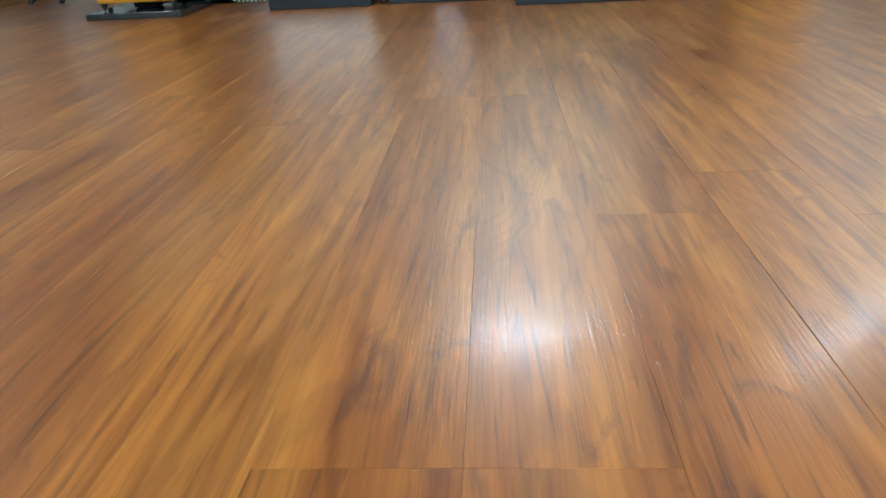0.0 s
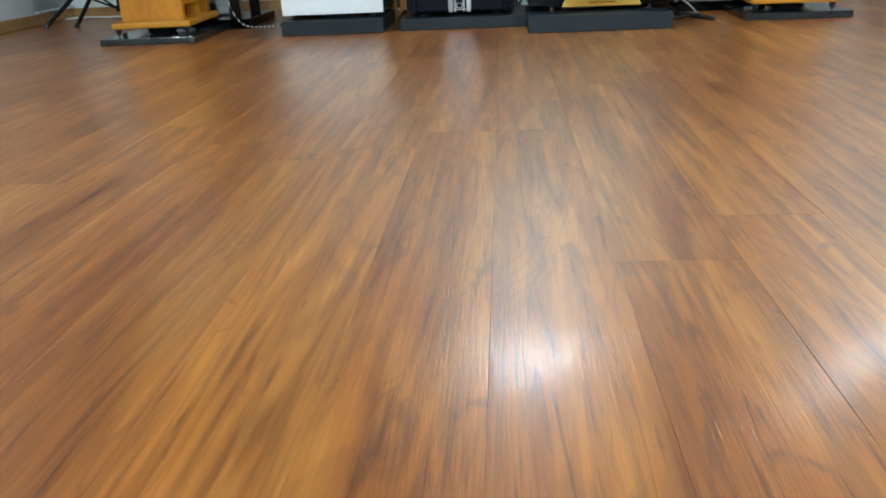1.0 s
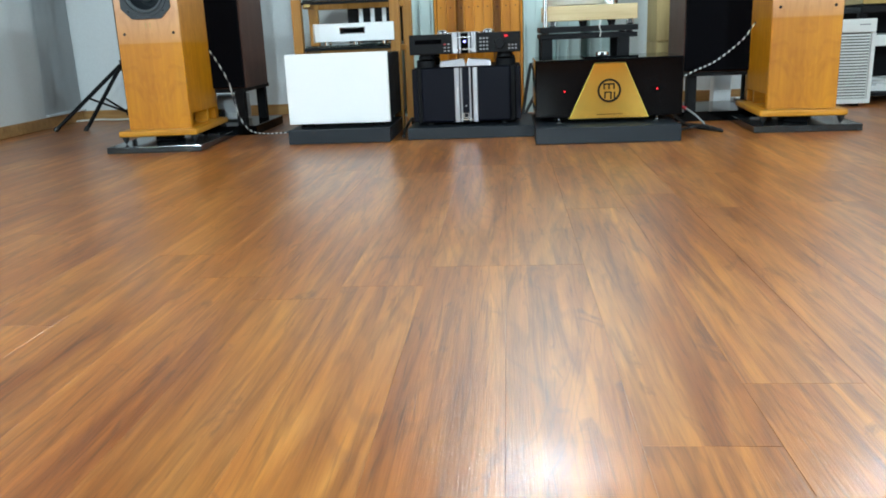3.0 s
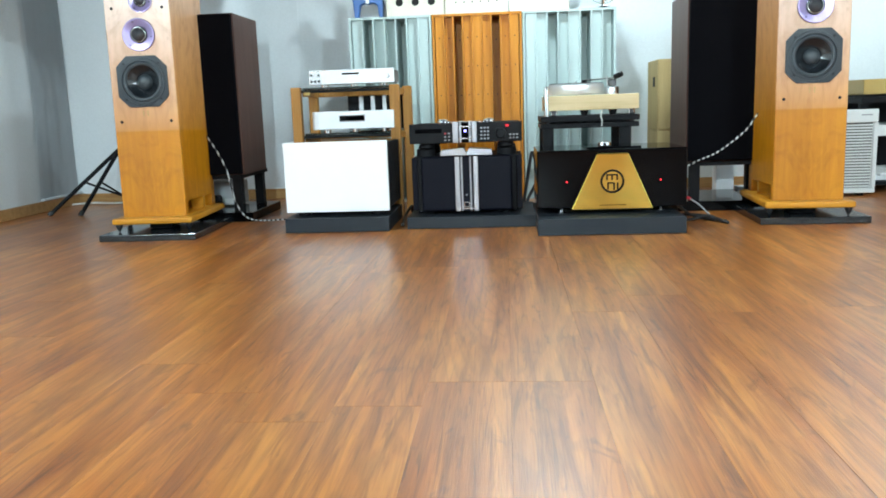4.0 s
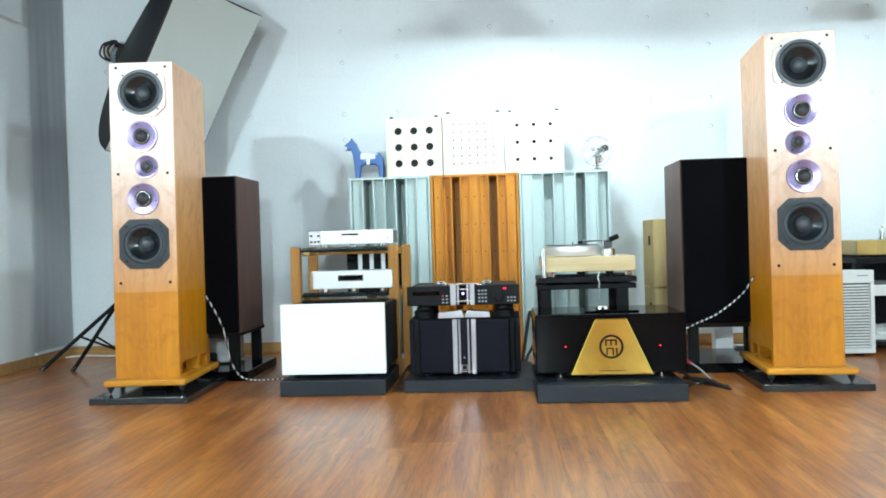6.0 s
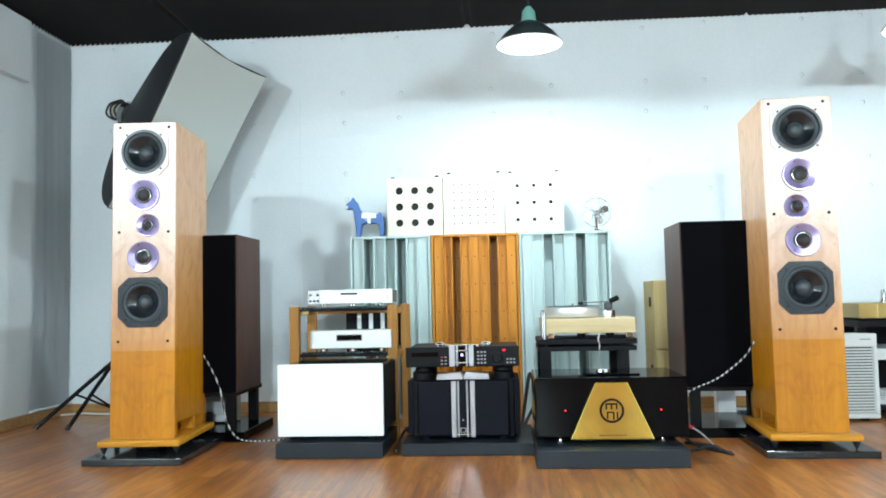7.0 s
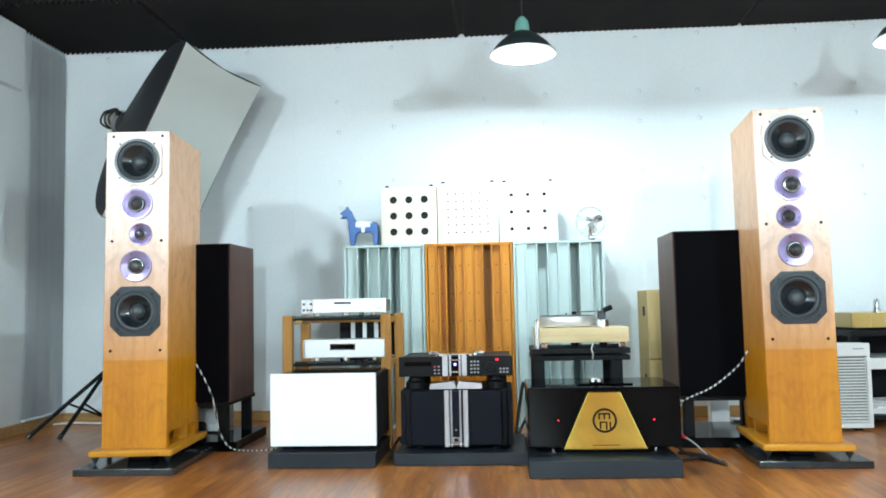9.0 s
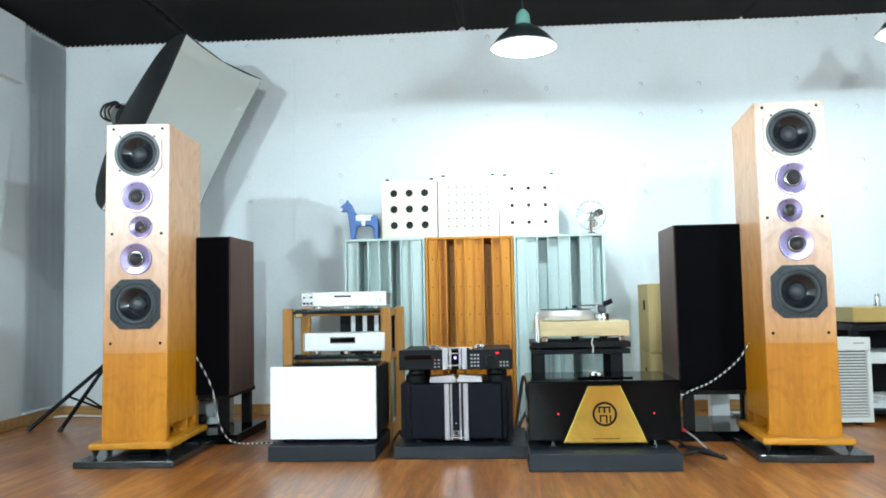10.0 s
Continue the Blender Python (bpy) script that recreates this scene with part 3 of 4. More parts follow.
def tower(x, y, rz, inner):
    """inner: +1 where the middle of the room lies towards +x."""
    th = empty("floorstanding_speaker", x, y, 0, rz)
    W, D, Z0, Z1 = 0.136, 0.43, 0.088, 1.432
    body = hollow_box(W, D, Z0, Z1, [(1.302, 0.082), (0.658, 0.082)], inner)
    part("cabinet", body, M_VENEER, th, "cherry veneer, paler above the grille line, upper glare painted in")
    part("plinth", box(-W - 0.036, W + 0.036, -0.045, D + 0.03, 0.061, 0.0875, 0.008, seg=3), M_PLINTH, th, "orange cherry plinth board")
    driver(th, 0, 1.302, "woofer")
    dome(th, 0, 1.115, 0.067, "midrange")
    dome(th, 0.018 * inner, 0.985, 0.048, "tweeter")
    dome(th, 0, 0.849, 0.067, "midrange")
    driver(th, 0, 0.658, "octagon")
    for px_ in (-0.105, 0.105):
        for pz in (1.410, 0.957, 0.493):
            part("grille_socket", lathe([(0, 0.0015), (0.003, 0.0018), (0.0055, 0.0025), (0.0065, 0.0003)], 12, facing(px_, 0, pz)), M_MATT, th)
    for px_ in (-0.009, 0.009):
        part("wire_slot", box(px_ - 0.0015, px_ + 0.0015, -0.0012, 0.002, 0.515, 0.538), M_OLDBRASS, th)
    sx = inner * W
    part("slot_post", box(min(sx - inner * 0.06, sx - inner * 0.004), max(sx - inner * 0.06, sx - inner * 0.004), D - 0.17, D - 0.145, Z0 + 0.0065, Z0 + 0.0615), M_PLINTH, th, "wooden divider in the side vent")
    for px_ in (-W - 0.015, W + 0.015):
        for py_ in (-0.02, D):
            part("spike", lathe([(0, 0.0285), (0.004, 0.031), (0.014, 0.051), (0.015, 0.0612), (0, 0.0612)], 16, Matrix.Translation((px_, py_, 0))), M_DARKSTEEL, th, "", True)
    lean = Matrix.Translation((0, 0, 0.088)) @ Matrix.Rotation(radians(-1.2), 4, "X") @ Matrix.Translation((0, 0, -0.088))
    for ob in th.children:
        if ob.name.split(".")[0] not in ("plinth", "spike"):
            ob.matrix_basis = lean
    part("terminal_box", box(-0.05, 0.05, 0.06, 0.16, 0.030, 0.062, 0.004), M_MATT, th)
    return tagged(th, "tall cherry loudspeaker with five drivers on a granite slab", "speaker", "tall cherry loudspeakers")


def slab(x0, x1, y0, y1, h, material, label, rz=0.0):
    th = empty("equipment_slab", (x0 + x1) / 2, (y0 + y1) / 2, 0, rz)
    w, d = (x1 - x0) / 2, (y1 - y0) / 2
    part("board", box(-w, w, -d, d, 0.0005, h, 0.002), material, th)
    return tagged(th, label, "base", "equipment base boards")


tower(-1.318, 3.545, 4.0, 1)
tower(1.405, 3.560, -4.0, -1)
slab(-1.522, -1.112, 3.425, 3.99, 0.028, M_SLAB, "black granite slab under the tall loudspeaker", 2)
slab(1.213, 1.635, 3.490, 4.04, 0.028, M_SLAB, "black granite slab under the tall loudspeaker", -2)


# ---- dark monitors on stands ----
def monitor(x0, x1, y, side):
    th = empty("monitor_speaker", (x0 + x1) / 2, y, 0.225)
    w, D, H = (x1 - x0) / 2, 0.37, 0.745
    part("cabinet", box(-w, w, 0.012, D, 0, H, 0.004), M_WALNUT, th, "dark walnut veneer box")
    part("grille", box(-w + 0.004, w - 0.004, -0.008, 0.0115, 0.004, H - 0.004, 0.006), M_CLOTH, th, "black cloth grille")
    tagged(th, "large dark walnut monitor loudspeaker with black grille", "speaker", "dark monitor loudspeakers")
    st = empty("speaker_stand", (x0 + x1) / 2, y + 0.02, 0)
    part("base_plate", box(-w - 0.03, w + 0.03, -0.02, 0.46, 0.0005, 0.045, 0.003), M_BLACK, st, "glossy black base")
    part("top_plate", box(-w + 0.02, w - 0.02, 0.0, 0.43, 0.205, 0.2245, 0.002), M_MATT, st)
    for px_ in (-w + 0.05, w - 0.05):
        for py_ in (0.04, 0.38):
            part("post", box(px_ - 0.022, px_ + 0.022, py_ - 0.022, py_ + 0.022, 0.045, 0.205, 0.002), M_MATT, st)
    tagged(st, "low black four-post stand with a glossy base", "stand", "speaker stands")


monitor(-1.50, -1.050, 3.95, 1)
monitor(1.005, 1.455, 3.95, -1)


# ---- white power amplifier ----
def white_amp():
    th = empty("white_amplifier", -0.5315, 3.60, 0)
    part("front_panel", box(-0.2235, 0.2235, 0.0, 0.022, 0.082, 0.381, 0.003), M_WHITE, th, "thick plain white front panel")
    part("chassis", box(-0.212, 0.212, 0.0225, 0.40, 0.090, 0.374, 0.003), M_BLACK, th, "black chassis")
    for k in range(9):
        part("fin", box(0.212, 0.226, 0.05 + k * 0.037, 0.062 + k * 0.037, 0.095, 0.370), M_MATT, th)
    part("trim_line", box(-0.2225, 0.2225, -0.0012, 0.001, 0.090, 0.0915), M_SILVER, th)
    for px_ in (-0.16, 0.16):
        for py_ in (0.07, 0.34):
            part("foot", lathe([(0, 0.0625), (0.030, 0.0625), (0.030, 0.080), (0.026, 0.0902), (0, 0.0902)], 20, Matrix.Translation((px_, py_, 0))), M_MATT, th, "", True)
    return tagged(th, "white-fronted power amplifier on a grey board", "amplifier")


white_amp()
slab(-0.752, -0.305, 3.552, 4.03, 0.062, M_SLATE, "dark grey board under the white amplifier")


# ---- black amplifier with silver bars, disc player on top ----
def bar_amp():
    th = empty("black_amplifier", 0.022, 3.66, 0)
    part("front_panel", box(-0.195, 0.195, 0.0, 0.03, 0.066, 0.300, 0.010, seg=4), M_ANTHRACITE, th, "anthracite front panel")
    part("chassis", box(-0.215, 0.215, 0.0305, 0.40, 0.060, 0.300, 0.004), M_MATT, th)
    for side in (-1, 1):
        for k in range(9):
            y0 = 0.035 + k * 0.040
            part("fin", box(min(side * 0.2155, side * 0.238), max(side * 0.2155, side * 0.238), y0, y0 + 0.010, 0.068, 0.296, 0.002), M_ANTHRACITE, th)
    for x0, x1, out in ((-0.049, -0.028, 0.010), (-0.024, -0.016, 0.007), (0.014, 0.022, 0.007), (0.030, 0.051, 0.010)):
        part("silver_bar", box(x0, x1, -out, 0.002, 0.064, 0.300, 0.003), M_BAR, th, "brushed vertical bar")
    part("centre_strip", box(-0.0155, 0.0135, -0.004, 0.002, 0.066, 0.299, 0.002), M_ANTHRACITE, th)
    part("power_button", box(-0.014, 0.012, -0.007, -0.003, 0.082, 0.106, 0.002), M_STEEL, th)
    part("button_face", box(-0.010, 0.008, -0.0085, -0.0065, 0.086, 0.102, 0.001), M_ANTHRACITE, th)
    part("cross_bar", box(-0.0275, 0.0295, -0.0085, -0.003, 0.074, 0.079), M_STEEL, th)
    part("standby_light", lathe([(0, 0.003), (0.003, 0.002), (0.004, 0)], 10, facing(-0.001, -0.004, 0.135)), M_BUTTON, th)
    for px_ in (-0.165, 0.165):
        for py_ in (0.06, 0.34):
            part("foot", lathe([(0, 0.0505), (0.024, 0.0505), (0.022, 0.0605), (0, 0.0605)], 16, Matrix.Translation((px_, py_, 0))), M_MATT, th, "", True)
    return tagged(th, "black amplifier with two silver vertical bars", "amplifier")


def disc_player():
    th = empty("disc_player", 0.022, 3.66, 0.357)
    part("chassis", box(-0.232, 0.232, 0.0145, 0.38, 0.004, 0.080, 0.003), M_MATT, th)
    part("front_panel", box(-0.2395, 0.2395, 0.0, 0.014, 0.0, 0.084, 0.004), M_MATT, th, "black front panel")
    for x0, x1, out in ((-0.054, -0.030, 0.008), (-0.026, -0.017, 0.006), (0.015, 0.024, 0.006), (0.028, 0.049, 0.008)):
        part("silver_bar", box(x0, x1, -out, 0.001, 0.001, 0.090, 0.003), M_BAR, th, "brushed vertical bar")
    part("centre_strip", box(-0.0165, 0.0145, -0.004, 0.001, 0.003, 0.083, 0.002), M_BLACK, th)
    for z in (0.016, 0.066):
        part("cross_bar", box(-0.0295, 0.0275, -0.0070, -0.003, z, z + 0.005), M_STEEL, th)
    part("blue_light", lathe([(0, 0.005), (0.004, 0.004), (0.0055, 0)], 12, facing(0.0, -0.004, 0.050)), M_LEDBLUE, th, "blue standby light")
    part("window", box(-0.215, -0.100, -0.0015, 0.001, 0.044, 0.062, 0.001), M_BLACK, th, "dark display window")
    part("display", box(0.170, 0.184, -0.002, 0.001, 0.063, 0.072, 0.001), M_DISPLAY, th, "red lit display")
    part("dial", lathe([(0, 0.012), (0.018, 0.012), (0.021, 0.009), (0.022, 0)], 24, facing(0.150, 0, 0.036)), M_MATT, th, "round dial", True)
    for i in range(3):
        for k in range(4):
            part("button", box(0.064 + i * 0.014, 0.073 + i * 0.014, -0.0035, 0.001, 0.012 + k * 0.015, 0.019 + k * 0.015, 0.001), M_BUTTON, th)
    for i in range(3):
        for k in range(2):
            part("button", box(0.186 + i * 0.014, 0.195 + i * 0.014, -0.0035, 0.001, 0.012 + k * 0.014, 0.019 + k * 0.014, 0.001), M_BUTTON, th)
    for k in range(3):
        part("button", box(-0.090, -0.081, -0.0035, 0.001, 0.010 + k * 0.014, 0.016 + k * 0.014, 0.001), M_RED if k == 2 else M_BUTTON, th)
        part("button", box(-0.074, -0.065, -0.0035, 0.001, 0.010 + k * 0.014, 0.016 + k * 0.014, 0.001), M_BUTTON, th)
    part("lid", lathe([(0, 0.010), (0.085, 0.010), (0.092, 0.007), (0.095, 0.0)], 40, Matrix.Translation((0.0, 0.13, 0.0805))), M_CHROME, th, "round chrome lid", True)
    for px_ in (-0.10, 0.10):
        part("lid_knob", lathe([(0, 0.020), (0.016, 0.019), (0.024, 0.012), (0.024, 0.0), (0, 0)], 24, Matrix.Translation((px_, 0.10, 0.0805))), M_CHROME, th, "chrome knob", True)
    for px_ in (-0.17, 0.17):
        for py_ in (0.05, 0.33):
            part("foot", lathe([(0, -0.0225), (0.030, -0.0225), (0.036, -0.018), (0.028, 0.0042), (0, 0.0042)], 20, Matrix.Translation((px_, py_, 0))), M_MATT, th, "", True)
    return tagged(th, "black disc player with silver bars and red display", "player")


def amp_handles():
    """The pale bevelled blocks between the amplifier and the player."""
    th = empty("silver_wedge", 0.022, 3.67, 0.3005)
    part("left_wing", prism([(-0.112, 0.002), (0.0, 0.002), (0.0, 0.012), (-0.010, 0.035), (-0.108, 0.026)], "y", 0.0, 0.06, 0.0015), M_BAR, th)
    part("right_wing", prism([(0.112, 0.002), (0.108, 0.026), (0.014, 0.035), (0.004, 0.012), (0.004, 0.002)], "y", 0.0, 0.06, 0.0015), M_BAR, th)
    return tagged(th, "pale silver wedge between amplifier and player", "wedge")


bar_amp()
disc_player()
amp_handles()
for x in (-0.155, 0.195):
    for y in (3.74, 4.00):
        tagged(part("spacer", lathe([(0, 0.3005), (0.042, 0.3005), (0.042, 0.328), (0.036, 0.334), (0, 0.334)], 24, Matrix.Translation((x, y, 0))), M_MATT, smooth=True), "black round spacer between amplifier and player", "spacer", "isolation spacers")
slab(-0.233, 0.316, 3.592, 4.08, 0.050, M_SLATE, "dark grey board under the black amplifier")


# ---- gloss black amplifier with brass front ----
def brass_amp():
    th = empty("gloss_black_amplifier", 0.613, 3.47, 0)
    part("body", box(-0.297, 0.297, 0.012, 0.41, 0.088, 0.322, 0.006, seg=3), M_BLACK, th, "gloss black lacquered body")
    part("brass_plate", prism([(-0.163, 0.082), (0.163, 0.082), (0.063, 0.306), (-0.060, 0.306)], "y", -0.004, 0.0115, 0.003), M_BRASS, th, "polished brass trapezoid front")
    part("emblem_ring", lathe([(0.0475, 0.0), (0.0475, 0.0014), (0.0390, 0.0014), (0.0390, 0.0)], 40, facing(0.0, -0.0041, 0.195)), M_ENGRAVE, th, "dark round emblem")
    for x0, x1, z0, z1 in ((-0.024, -0.018, 0.200, 0.222), (-0.004, 0.002, 0.200, 0.222), (0.016, 0.022, 0.200, 0.222), (-0.024, 0.022, 0.218, 0.224),
                           (-0.020, -0.014, 0.163, 0.190), (0.004, 0.010, 0.160, 0.190), (0.018, 0.024, 0.163, 0.190), (-0.020, 0.006, 0.186, 0.191)):
        part("emblem_bar", box(x0, x1, -0.0054, -0.0038, z0, z1), M_ENGRAVE, th)
    part("engraved_line", box(-0.050, 0.055, -0.0047, -0.0038, 0.099, 0.1012), M_ENGRAVE, th)
    for px_ in (-0.178, 0.193):
        part("red_light", lathe([(0, 0.003), (0.0022, 0.0022), (0.003, 0)], 12, facing(px_, 0.012, 0.195)), M_LEDRED, th, "red indicator light")
    part("top_plate", box(-0.09, 0.13, 0.10, 0.32, 0.3222, 0.328, 0.002), M_BLACK, th)
    for px_, py_ in ((-0.20, 0.03), (0.20, 0.05), (-0.22, 0.36), (0.22, 0.36)):
        part("cone_foot", lathe([(0, 0.0655), (0.013, 0.0655), (0.014, 0.069), (0.004, 0.073), (0.014, 0.0885), (0, 0.0885)], 20, Matrix.Translation((px_, py_, 0))), M_CHROME, th, "chrome cone", True)
    return tagged(th, "gloss black amplifier with polished brass trapezoid front", "amplifier")


brass_amp()
tagged(part("puck", lathe([(0, 0.3285), (0.026, 0.3285), (0.028, 0.332), (0.026, 0.342), (0.014, 0.347), (0, 0.347)], 28, Matrix.Translation((0.60, 3.62, 0))), M_CHROME, smooth=True), "small chrome puck lying on the amplifier", "puck")
slab(0.312, 0.880, 3.340, 3.90, 0.065, M_SLATE, "dark grey board under the gloss black amplifier")


# ---- turntable and its stand ----
def turntable():
    st = empty("turntable_stand", 0.576, 3.95, 0)
    part("upper_board", box(-0.222, 0.222, 0.0, 0.36, 0.424, 0.449, 0.003), M_MATT, st)
    part("lower_board", box(-0.222, 0.220, 0.004, 0.36, 0.394, 0.416, 0.003), M_MATT, st)
    for px_ in (-0.19, 0.19):
        for py_ in (0.05, 0.30):
            part("spacer", lathe([(0, 0.416), (0.014, 0.416), (0.014, 0.4242), (0, 0.4242)], 12, Matrix.Translation((px_, py_, 0))), M_DARKSTEEL, st)
    for px_ in (-0.200, 0.150):
        for py_ in (0.03, 0.31):
            part("leg", box(px_ - 0.016, px_ + 0.036, py_ - 0.016, py_ + 0.016, 0.0005, 0.394, 0.002), M_MATT, st)
    tagged(st, "black rack stand carrying the turntable", "stand")
    th = empty("turntable", 0.585, 3.955, 0.4495)
    part("plinth", box(-0.212, 0.212, 0.012, 0.33, 0.024, 0.092, 0.004), M_MAPLE, th, "pale maple plinth")
    part("platter", lathe([(0, 0.145), (0.118, 0.145), (0.128, 0.142), (0.130, 0.138), (0.130, 0.100), (0.128, 0.097), (0, 0.096)], 64, Matrix.Translation((-0.058, 0.16, 0))), M_PLATTER, th, "thick brushed metal platter", True)
    part("record_mat", lathe([(0, 0.1475), (0.126, 0.1475), (0.126, 0.1452)], 48, Matrix.Translation((-0.058, 0.16, 0))), M_DARKSTEEL, th)
    part("spindle", lathe([(0, 0.160), (0.003, 0.159), (0.0035, 0.1475)], 10, Matrix.Translation((-0.058, 0.16, 0))), M_CHROME, th)
    part("motor_tower", lathe([(0, 0.135), (0.008, 0.134), (0.012, 0.118), (0.012, 0.0), (0, 0.0)], 20, Matrix.Translation((-0.205, -0.003, 0))), M_CHROME, th, "slim chrome corner post", True)
    for px_ in (-0.172, 0.178):
        part("foot", box(px_ - 0.014, px_ + 0.014, 0.004, 0.05, 0.0005, 0.026, 0.004), M_CHROME, th, "chrome foot")
    for px_ in (-0.03, 0.10):
        part("foot", lathe([(0, 0.0), (0.014, 0.0), (0.020, 0.024), (0, 0.024)], 20, Matrix.Translation((px_, 0.06, 0))), M_MATT, th, "", True)
    part("arm_base", lathe([(0, 0.128), (0.030, 0.126), (0.033, 0.118), (0.033, 0.092), (0, 0.092)], 28, Matrix.Translation((0.100, 0.10, 0))), M_STEEL, th, "round tonearm base", True)
    part("arm_pivot", box(0.082, 0.120, 0.085, 0.115, 0.128, 0.160, 0.006), M_DARKSTEEL, th)
    part("counterweight", rod((0.108, 0.07, 0.168), (0.140, 0.05, 0.182), 0.012, 16), M_MATT, th)
    part("arm_tube", rod((0.112, 0.08, 0.166), (-0.01, 0.22, 0.162), 0.004, 10), M_STEEL, th)
    part("arm_lift", rod((0.075, 0.06, 0.128), (0.072, 0.058, 0.175), 0.003, 8), M_CHROME, th)
    part("head", box(-0.026, -0.004, 0.21, 0.235, 0.150, 0.164, 0.002), M_MATT, th)
    tagged(th, "maple turntable with thick silver platter and tonearm", "turntable")
    tube("signal_lead", [(0.63, 3.948, 0.470), (0.622, 3.935, 0.445), (0.628, 3.936, 0.425), (0.626, 3.944, 0.40)], 0.003, M_WHITECABLE)
    tagged(bpy.data.objects["signal_lead"], "thin pale lead hanging from the turntable", "cable")


turntable()


# ---- oak rack with two silver players ----
def rack():
    th = empty("hifi_rack", -0.53, 4.0, 0)
    for px_, py_ in ((-0.252, 0.0), (0.214, 0.0), (-0.252, 0.34), (0.232, 0.34)):
        part("post", box(px_ - 0.027, px_ + 0.019, py_ - 0.012, py_ + 0.026, 0.0005, 0.622, 0.004), M_RACK, th)
    for z in (0.397, 0.609):
        sh = part("shelf", box(-0.222, 0.198, -0.010, 0.33, z, z + 0.010, 0.002), M_GLASS, th, "smoked glass shelf")
        sh.visible_shadow = False
        part("front_rail", box(-0.2325, 0.1865, 0.004, 0.016, z - 0.014, z - 0.0005, 0.002), M_MATT, th, "thin dark rail")
        part("side_rail", box(-0.232, -0.2225, 0.027, 0.327, z - 0.030, z - 0.0005, 0.002), M_RACK, th)
        part("side_rail", box(0.200, 0.216, 0.027, 0.327, z - 0.030, z - 0.0005, 0.002), M_RACK, th)
        part("rail", box(-0.225, 0.204, 0.332, 0.35, z - 0.030, z - 0.0005, 0.002), M_RACK, th)
    part("back_panel", box(-0.08, 0.204, 0.352, 0.360, 0.41, 0.60), M_MATT, th)
    for k in range(4):
        part("pale_slat", box(-0.020 + k * 0.060, 0.000 + k * 0.060, 0.342, 0.3515, 0.43, 0.590), M_SILVER, th)
    part("badge", box(-0.215, -0.185, -0.0125, -0.0105, 0.585, 0.598), M_OLDBRASS, th)
    return tagged(th, "oak rack with smoked glass shelves", "rack")


rack()


def silver_player(z, h, top):
    th = empty("silver_player", -0.513, 3.975, z)
    if top:
        part("body", box(-0.196, 0.190, 0.012, 0.22, 0.004, h - 0.004, 0.003), M_DARKSTEEL, th)
        part("front_panel", box(-0.145, 0.199, -0.002, 0.0115, 0.0, h, 0.003), M_SILVER, th, "satin silver front panel")
        part("key_panel", box(-0.201, -0.1455, 0.002, 0.0115, 0.0, h, 0.002), M_STEEL, th, "grey key panel")
        for i in range(3):
            part("key", box(-0.193 + i * 0.017, -0.184 + i * 0.017, -0.002, 0.003, 0.011, 0.020), M_MATT, th)
        for i in (0, 2):
            part("key", box(-0.193 + i * 0.017, -0.184 + i * 0.017, -0.002, 0.003, 0.039, 0.048), M_MATT, th)
        part("display", box(-0.045, 0.035, -0.0035, 0.0, 0.042, 0.050, 0.001), M_BLACK, th, "thin black display")
        part("knob", lathe([(0, 0.012), (0.011, 0.012), (0.013, 0.009), (0.013, 0)], 24, facing(0.165, -0.002, 0.030)), M_SILVER, th, "round silver knob", True)
    else:
        prof = [(-0.200, 0.05), (-0.199, 0.018), (-0.188, 0.004), (-0.165, 0.0), (0.188, 0.0), (0.190, 0.02), (0.170, 0.12), (-0.190, 0.12)]
        part("body", prism(prof, "z", 0.004, h, 0.003), M_SILVER, th, "satin silver body with one rounded end")
        part("display", box(-0.065, 0.050, -0.0025, 0.001, 0.042, 0.066, 0.001), M_BLACK, th, "black display window")
        part("display_frame", box(-0.069, 0.054, -0.0012, 0.0005, 0.038, 0.070, 0.001), M_STEEL, th)
    for px_ in (-0.14, 0.0, 0.14):
        part("foot", lathe([(0, -0.011), (0.018, -0.011), (0.018, 0.0042), (0, 0.0042)], 18, Matrix.Translation((px_, 0.06, 0))), M_CHROME, th, "", True)
    return tagged(th, "slim silver player with thin black display" if top else "silver disc player with rounded end on a glass shelf", "player", "silver players")


silver_player(0.6305, 0.066, True)
silver_player(0.4185, 0.088, False)


# ---- diffusers against the wall ----
def diffuser(x0, x1, material, depths, label, screws):
    th = empty("acoustic_diffuser", (x0 + x1) / 2, 4.60, 0)
    w, H, D, n = (x1 - x0) / 2, 0.992, 0.28, len(depths)
    part("side_board", box(-w + 0.001, -w + 0.013, 0, D, 0.0005, H, 0.0015), material, th)
    part("side_board", box(w - 0.013, w - 0.001, 0, D, 0.0005, H, 0.0015), material, th)
    part("back_board", box(-w + 0.013, w - 0.013, D - 0.010, D, 0.0005, H), material, th)
    part("bottom_board", box(-w + 0.013, w - 0.013, 0.004, D - 0.010, 0.0005, 0.014), material, th)
    part("top_board", box(-w + 0.013, w - 0.013, 0.004, D - 0.010, H - 0.012, H), material, th)
    step = (2 * w - 0.026) / n
    for i, d in enumerate(depths):
        a = -w + 0.013 + i * step
        if i:
            part("fin", box(a - 0.004, a + 0.004, 0.001, D - 0.0105, 0.0145, H - 0.0125, 0.001), material, th)
        if d < D - 0.02:
            part("well_board", box(a + 0.0045, a + step - 0.0045, d, d + 0.010, 0.0145, H - 0.0125), material, th)
            if screws:
                for k in range(6):
                    part("screw", lathe([(0, 0.001), (0.003, 0.001), (0.0035, 0)], 8, facing(a + step / 2, d, 0.12 + k * 0.15)), M_MATT, th)
    return tagged(th, label, "diffuser", "acoustic diffusers")


